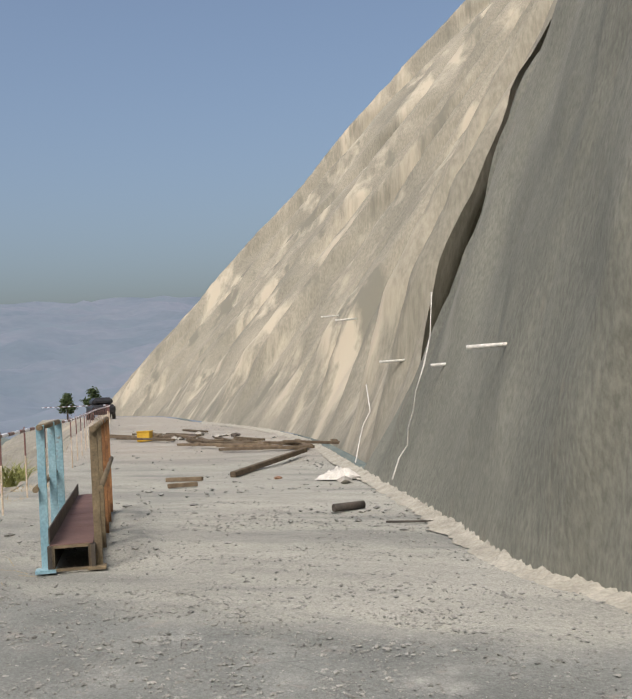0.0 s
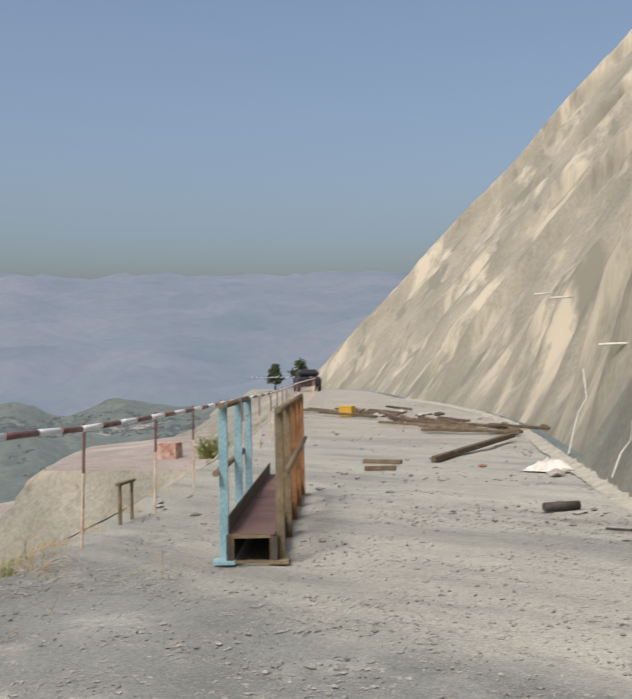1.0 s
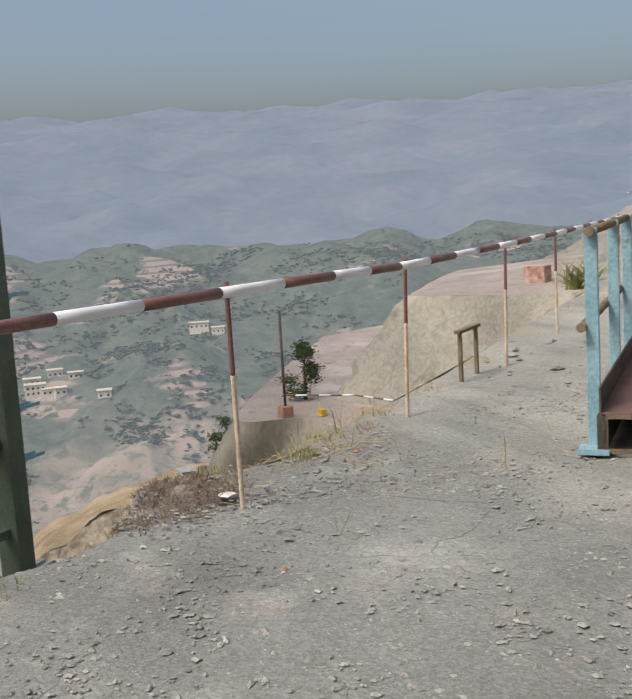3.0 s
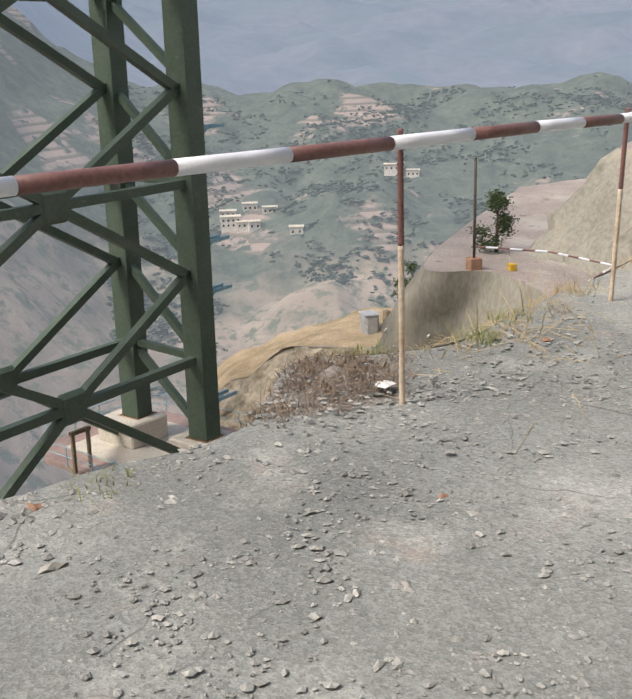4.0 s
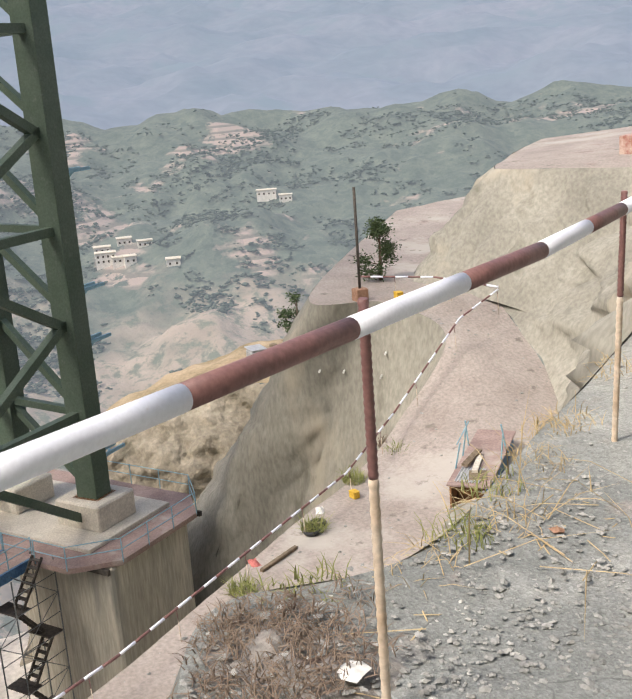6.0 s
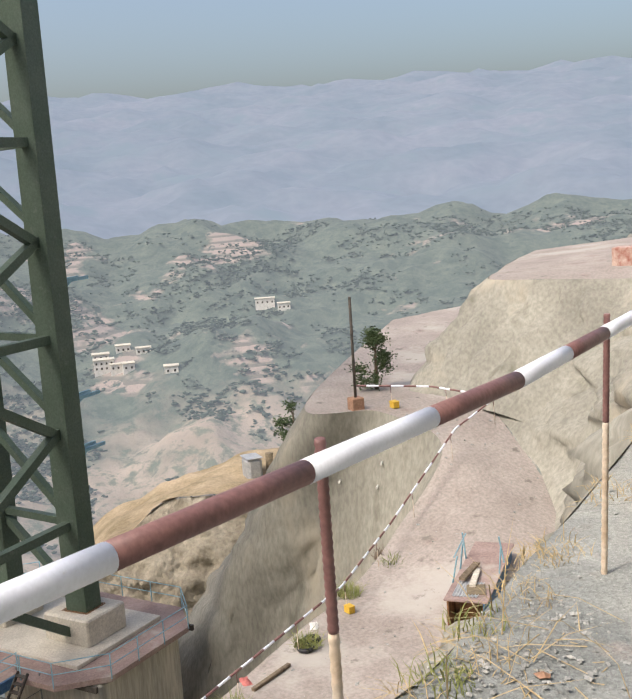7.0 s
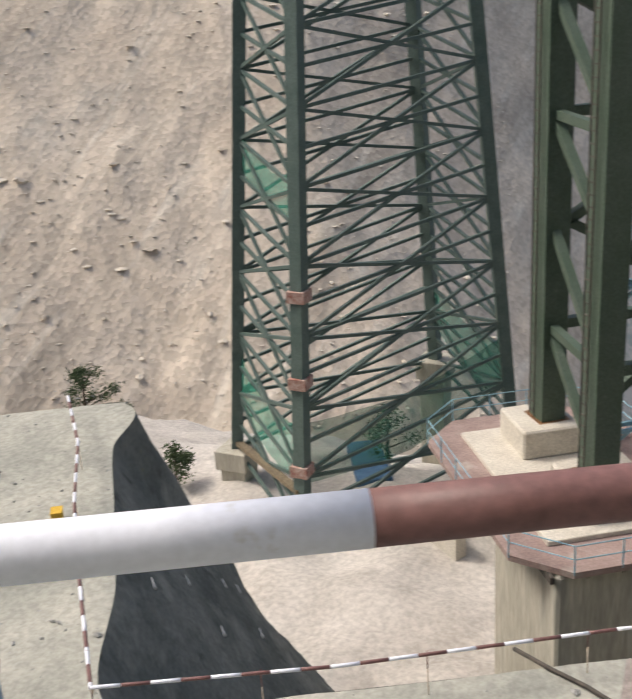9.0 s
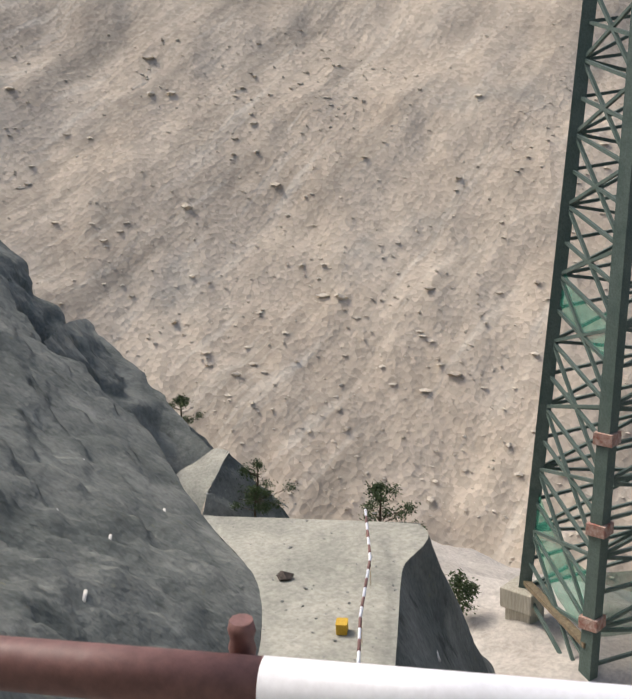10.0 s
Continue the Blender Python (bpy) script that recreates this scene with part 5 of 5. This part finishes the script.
# ---- things on the far and lower benches ----
def light_pole(x, y, z):
    e = thing("pole", x, y, z, "slim dark pole in a rust-red block on the bench", "pole")
    bm = bmesh.new()
    tube(bm, [(0, 0, 0), (0, 0, 5.2)], 0.07, 8)
    part("mast", bm, M["dark_steel"], e)
    part("foot_block", boxes((0, 0, 0.3, 0.6, 0.6, 0.6), bevel=0.04), M["stone_brown"], e, "rust-red foot block")


light_pole(-43.5, 20.3, -8.5)


def tank(x, y, z):
    e = thing("tank", x, y, z, "pale blue-grey steel tank on the rock hill", "tank")
    part("shell", boxes((0, 0, 0.9, 1.5, 1.1, 1.8), bevel=0.2), M["galv"], e)
    part("rim", boxes((0, 0, 1.82, 1.6, 1.2, 0.08), bevel=0.03), M["galv"], e)
    d = thing("drum", x + 0.1, y + 1.3, z, "upright rusty drum beside the tank", "drum")
    bm = bmesh.new()
    tube(bm, [(0, 0, 0), (0, 0, 1.9)], 0.28, 14)
    part("shell", bm, M["rust_grey"], d)


tank(-68.6, 23.6, -18.6)


def steel_module(x, y, z, rz, ln, label):
    """A box-section steel walkway module, with loose plates on its roof and bent blue rails."""
    e = thing("steel_module", x, y, z, label, "steel module", "steel modules", rz)
    W, Hh, t = 1.15, 1.15, 0.06
    part("floor", boxes((0, ln / 2, 0.08, W, ln, t)), M["rust_grey"], e)
    part("roof", boxes((0, ln / 2, Hh, W + 0.25, ln, t)), M["red_deck"], e, "rusty roof plate")
    part("side", boxes((W / 2, ln / 2, Hh / 2, t, ln, Hh - 0.1)), M["blue"], e, "blue side plate")
    part("side", boxes((-W / 2, ln / 2, Hh / 2, t, ln, Hh - 0.1)), M["rust"], e, "rusty side plate")
    part("end", boxes((0, 0.9, Hh / 2, W - 0.1, t, Hh - 0.12)), M["rust"], e, "rusty inner plate")
    wave = [(-0.5 + 0.02 * i, y, Hh + 0.055 + 0.022 * math.sin(i * 1.25)) for i in range(43) for y in (0.25, 1.5)]
    sheet("corrugated_sheet", wave, [(2 * i, 2 * i + 1, 2 * i + 3, 2 * i + 2) for i in range(42)], M["galv"], e, "corrugated grey sheet")
    part("loose_plate", boxes((0.35, 0.8, Hh + 0.06, 0.6, 0.8, 0.03), m=pose(0, 0, 0, 0, 0, 12)), M["rust_grey"], e)
    part("loose_board", boxes((-0.55, 2.0, Hh + 0.2, 0.22, 1.5, 0.08), m=pose(0, 0, 0, 0, 0, -8)), M["wood"], e)
    part("loose_board", boxes((0.1, 1.7, Hh + 0.12, 0.2, 1.4, 0.08), m=pose(0, 0, 0, 0, 0, 4)), M["pale_concrete"], e, "pale board")
    for px, py, a in ((-0.7, 2.6, 8), (-0.7, 3.6, -6), (0.66, 2.4, 5), (0.66, 3.4, -10), (-0.7, 1.4, 12)):
        bm = bmesh.new()
        tube(bm, [(px, py, Hh), (px + math.sin(radians(a)) * 0.9, py, Hh + 0.95)], 0.03, 6)
        part("rail_post", bm, M["pale_blue"], e, "bent blue rail post")
    bm = bmesh.new()
    tube(bm, [(-0.62, 1.4, Hh + 0.9), (-0.68, 3.6, Hh + 0.92)], 0.025, 6)
    part("rail", bm, M["pale_blue"], e)
    return e


steel_module(-28.43, 16.66, -12.6, 47, 5.3, "wrecked rusty box-section steel module with blue sides on the dirt bench")
steel_module(-11.9, -11.57, -12.6, 128.3, 3.65, "rusty steel module with blue edge on the lower bench")
pipe("pipe", [(-34.6, 21.2, -11.9), (-35.9, 23.9, -11.2)], 0.13, M["wood"], "thick brown pipe at the foot of the slope")
pipe("hose", [(-35.9, 23.5, -11.4), (-37.2, 23.9, -10.9), (-38.6, 25.2, -10.3), (-41.0, 26.6, -9.2)], 0.05, M["dark_steel"], "dark hose along the toe of the slope", "hose")
pipe("hose", [(-20.6, -3.9, -12.53), (-20.2, -3.0, -12.53), (-19.9, -2.2, -12.53), (-18.9, -0.3, -12.53), (-17, 1.5, -12.53)], 0.05, M["dark_steel"], "dark hose lying on the lower bench", "hose")
timber("plank", (-28.51, 9.50, -12.53), (-29.45, 11.01, -12.53), 0.14, 0.1, M["wood"], "long plank on the dirt bench", "plank", "planks")
timber("plank", (-38.2, 22.8, -10.2), (-39.2, 23.9, -9.7), 0.16, 0.1, M["wood"], "dark plank on the dirt bench ramp", "plank", "planks")
for k, (x, y) in enumerate([(-30.19, 11.87), (-30.7, 12.3), (-35.2, 17.0)]):
    e = thing("tyre", x, y, -12.52, "small dark tyre on the dirt bench", "tyre", "tyres")
    bm = bmesh.new()
    tube(bm, [(math.cos(a * math.tau / 14) * 0.22, math.sin(a * math.tau / 14) * 0.22, 0) for a in range(15)], 0.07, 8)
    part("tread", bm, M["black"], e)
for k, (x, y, mt, lb) in enumerate([(-29.21, 9.51, "red_cloth", "scrap of red cloth on the dirt bench"), (-22.2, 2.4, "cloth", "white sacking beside the railing"), (-23.0, 3.2, "cloth", "white sacking on the dirt bench"), (-27.0, 7.6, "cloth", "pale litter beside the railing"), (-31.7, 12.8, "cloth", "pale block beside the railing")]):
    o = sheet("scrap", [(vx * 0.5, vy * 0.4, max(0.01, vz * 0.5)) for vx, vy, vz in verts], faces, M[mt])
    o.matrix_world = pose(x, y, -12.6, 0, 0, 40 * k)
    tagged(o, lb, "scrap", "scraps")


def car(x, y, rz):
    e = thing("car", x, y, 0, "dark parked car at the far end of the bench", "car", rz=rz)
    part("body", boxes((0, 0, 0.75, 4.3, 1.75, 0.75), bevel=0.2), M["black"], e)
    part("cabin", boxes((-0.3, 0, 1.35, 2.6, 1.55, 0.65), bevel=0.25), M["black"], e)
    for sx in (-1.3, 1.35):
        for sy in (-0.8, 0.8):
            bm = bmesh.new()
            tube(bm, [(sx, sy - 0.1, 0.33), (sx, sy + 0.1, 0.33)], 0.33, 16)
            part("wheel", bm, M["dark_steel"], e)


car(-52, 56.5, 140)

# ---- houses on the valley side ----
def house(x, y, z, w, d, h, rz, label):
    e = thing("house", x, y, z, label, "house", "valley houses", rz)
    part("wall", boxes((0, 0, h / 2 - 2, w, d, h + 4)), M["plaster"], e)
    part("roof", boxes((0, 0, h + 0.25, w + 1, d + 1, 0.5)), M["pale_concrete"], e)
    for k in range(max(2, int(w / 3))):
        for fl in range(max(1, int(h / 3))):
            part("window", boxes((-w / 2 + (k + 0.5) * w / max(2, int(w / 3)), -d / 2 - 0.03, 1.6 + 3 * fl, 1.1, 0.1, 1.3)), M["dark_steel"], e)


for x, y, w, d, h, rz in ((-619, 121, 12, 8, 6.5, 80), (-612, 128, 9, 7, 3.5, 80), (-607, 133, 7, 7, 4, 85), (-579, 152, 8, 7, 4, 75), (-632, 122, 10, 7, 3.5, 80), (-640, 138, 9, 7, 4, 80), (-702, 258, 14, 8, 4, 70), (-690, 268, 9, 7, 4, 70), (-628, 148, 9, 6, 3.5, 80)):
    b, r = math.degrees(math.atan2(x, y)), math.hypot(x, y)
    house(x, y, valley_height(b, r) + side_relief(x, y, r), w, d, h, rz, "pale flat-roofed house on the terraced valley side")


block("water_tank", -43.3, 35.7, -3.5, 1.15, 1.1, 1.15, 30, "splice", "rust-streaked white tank on the shelf below the bench", "tank")
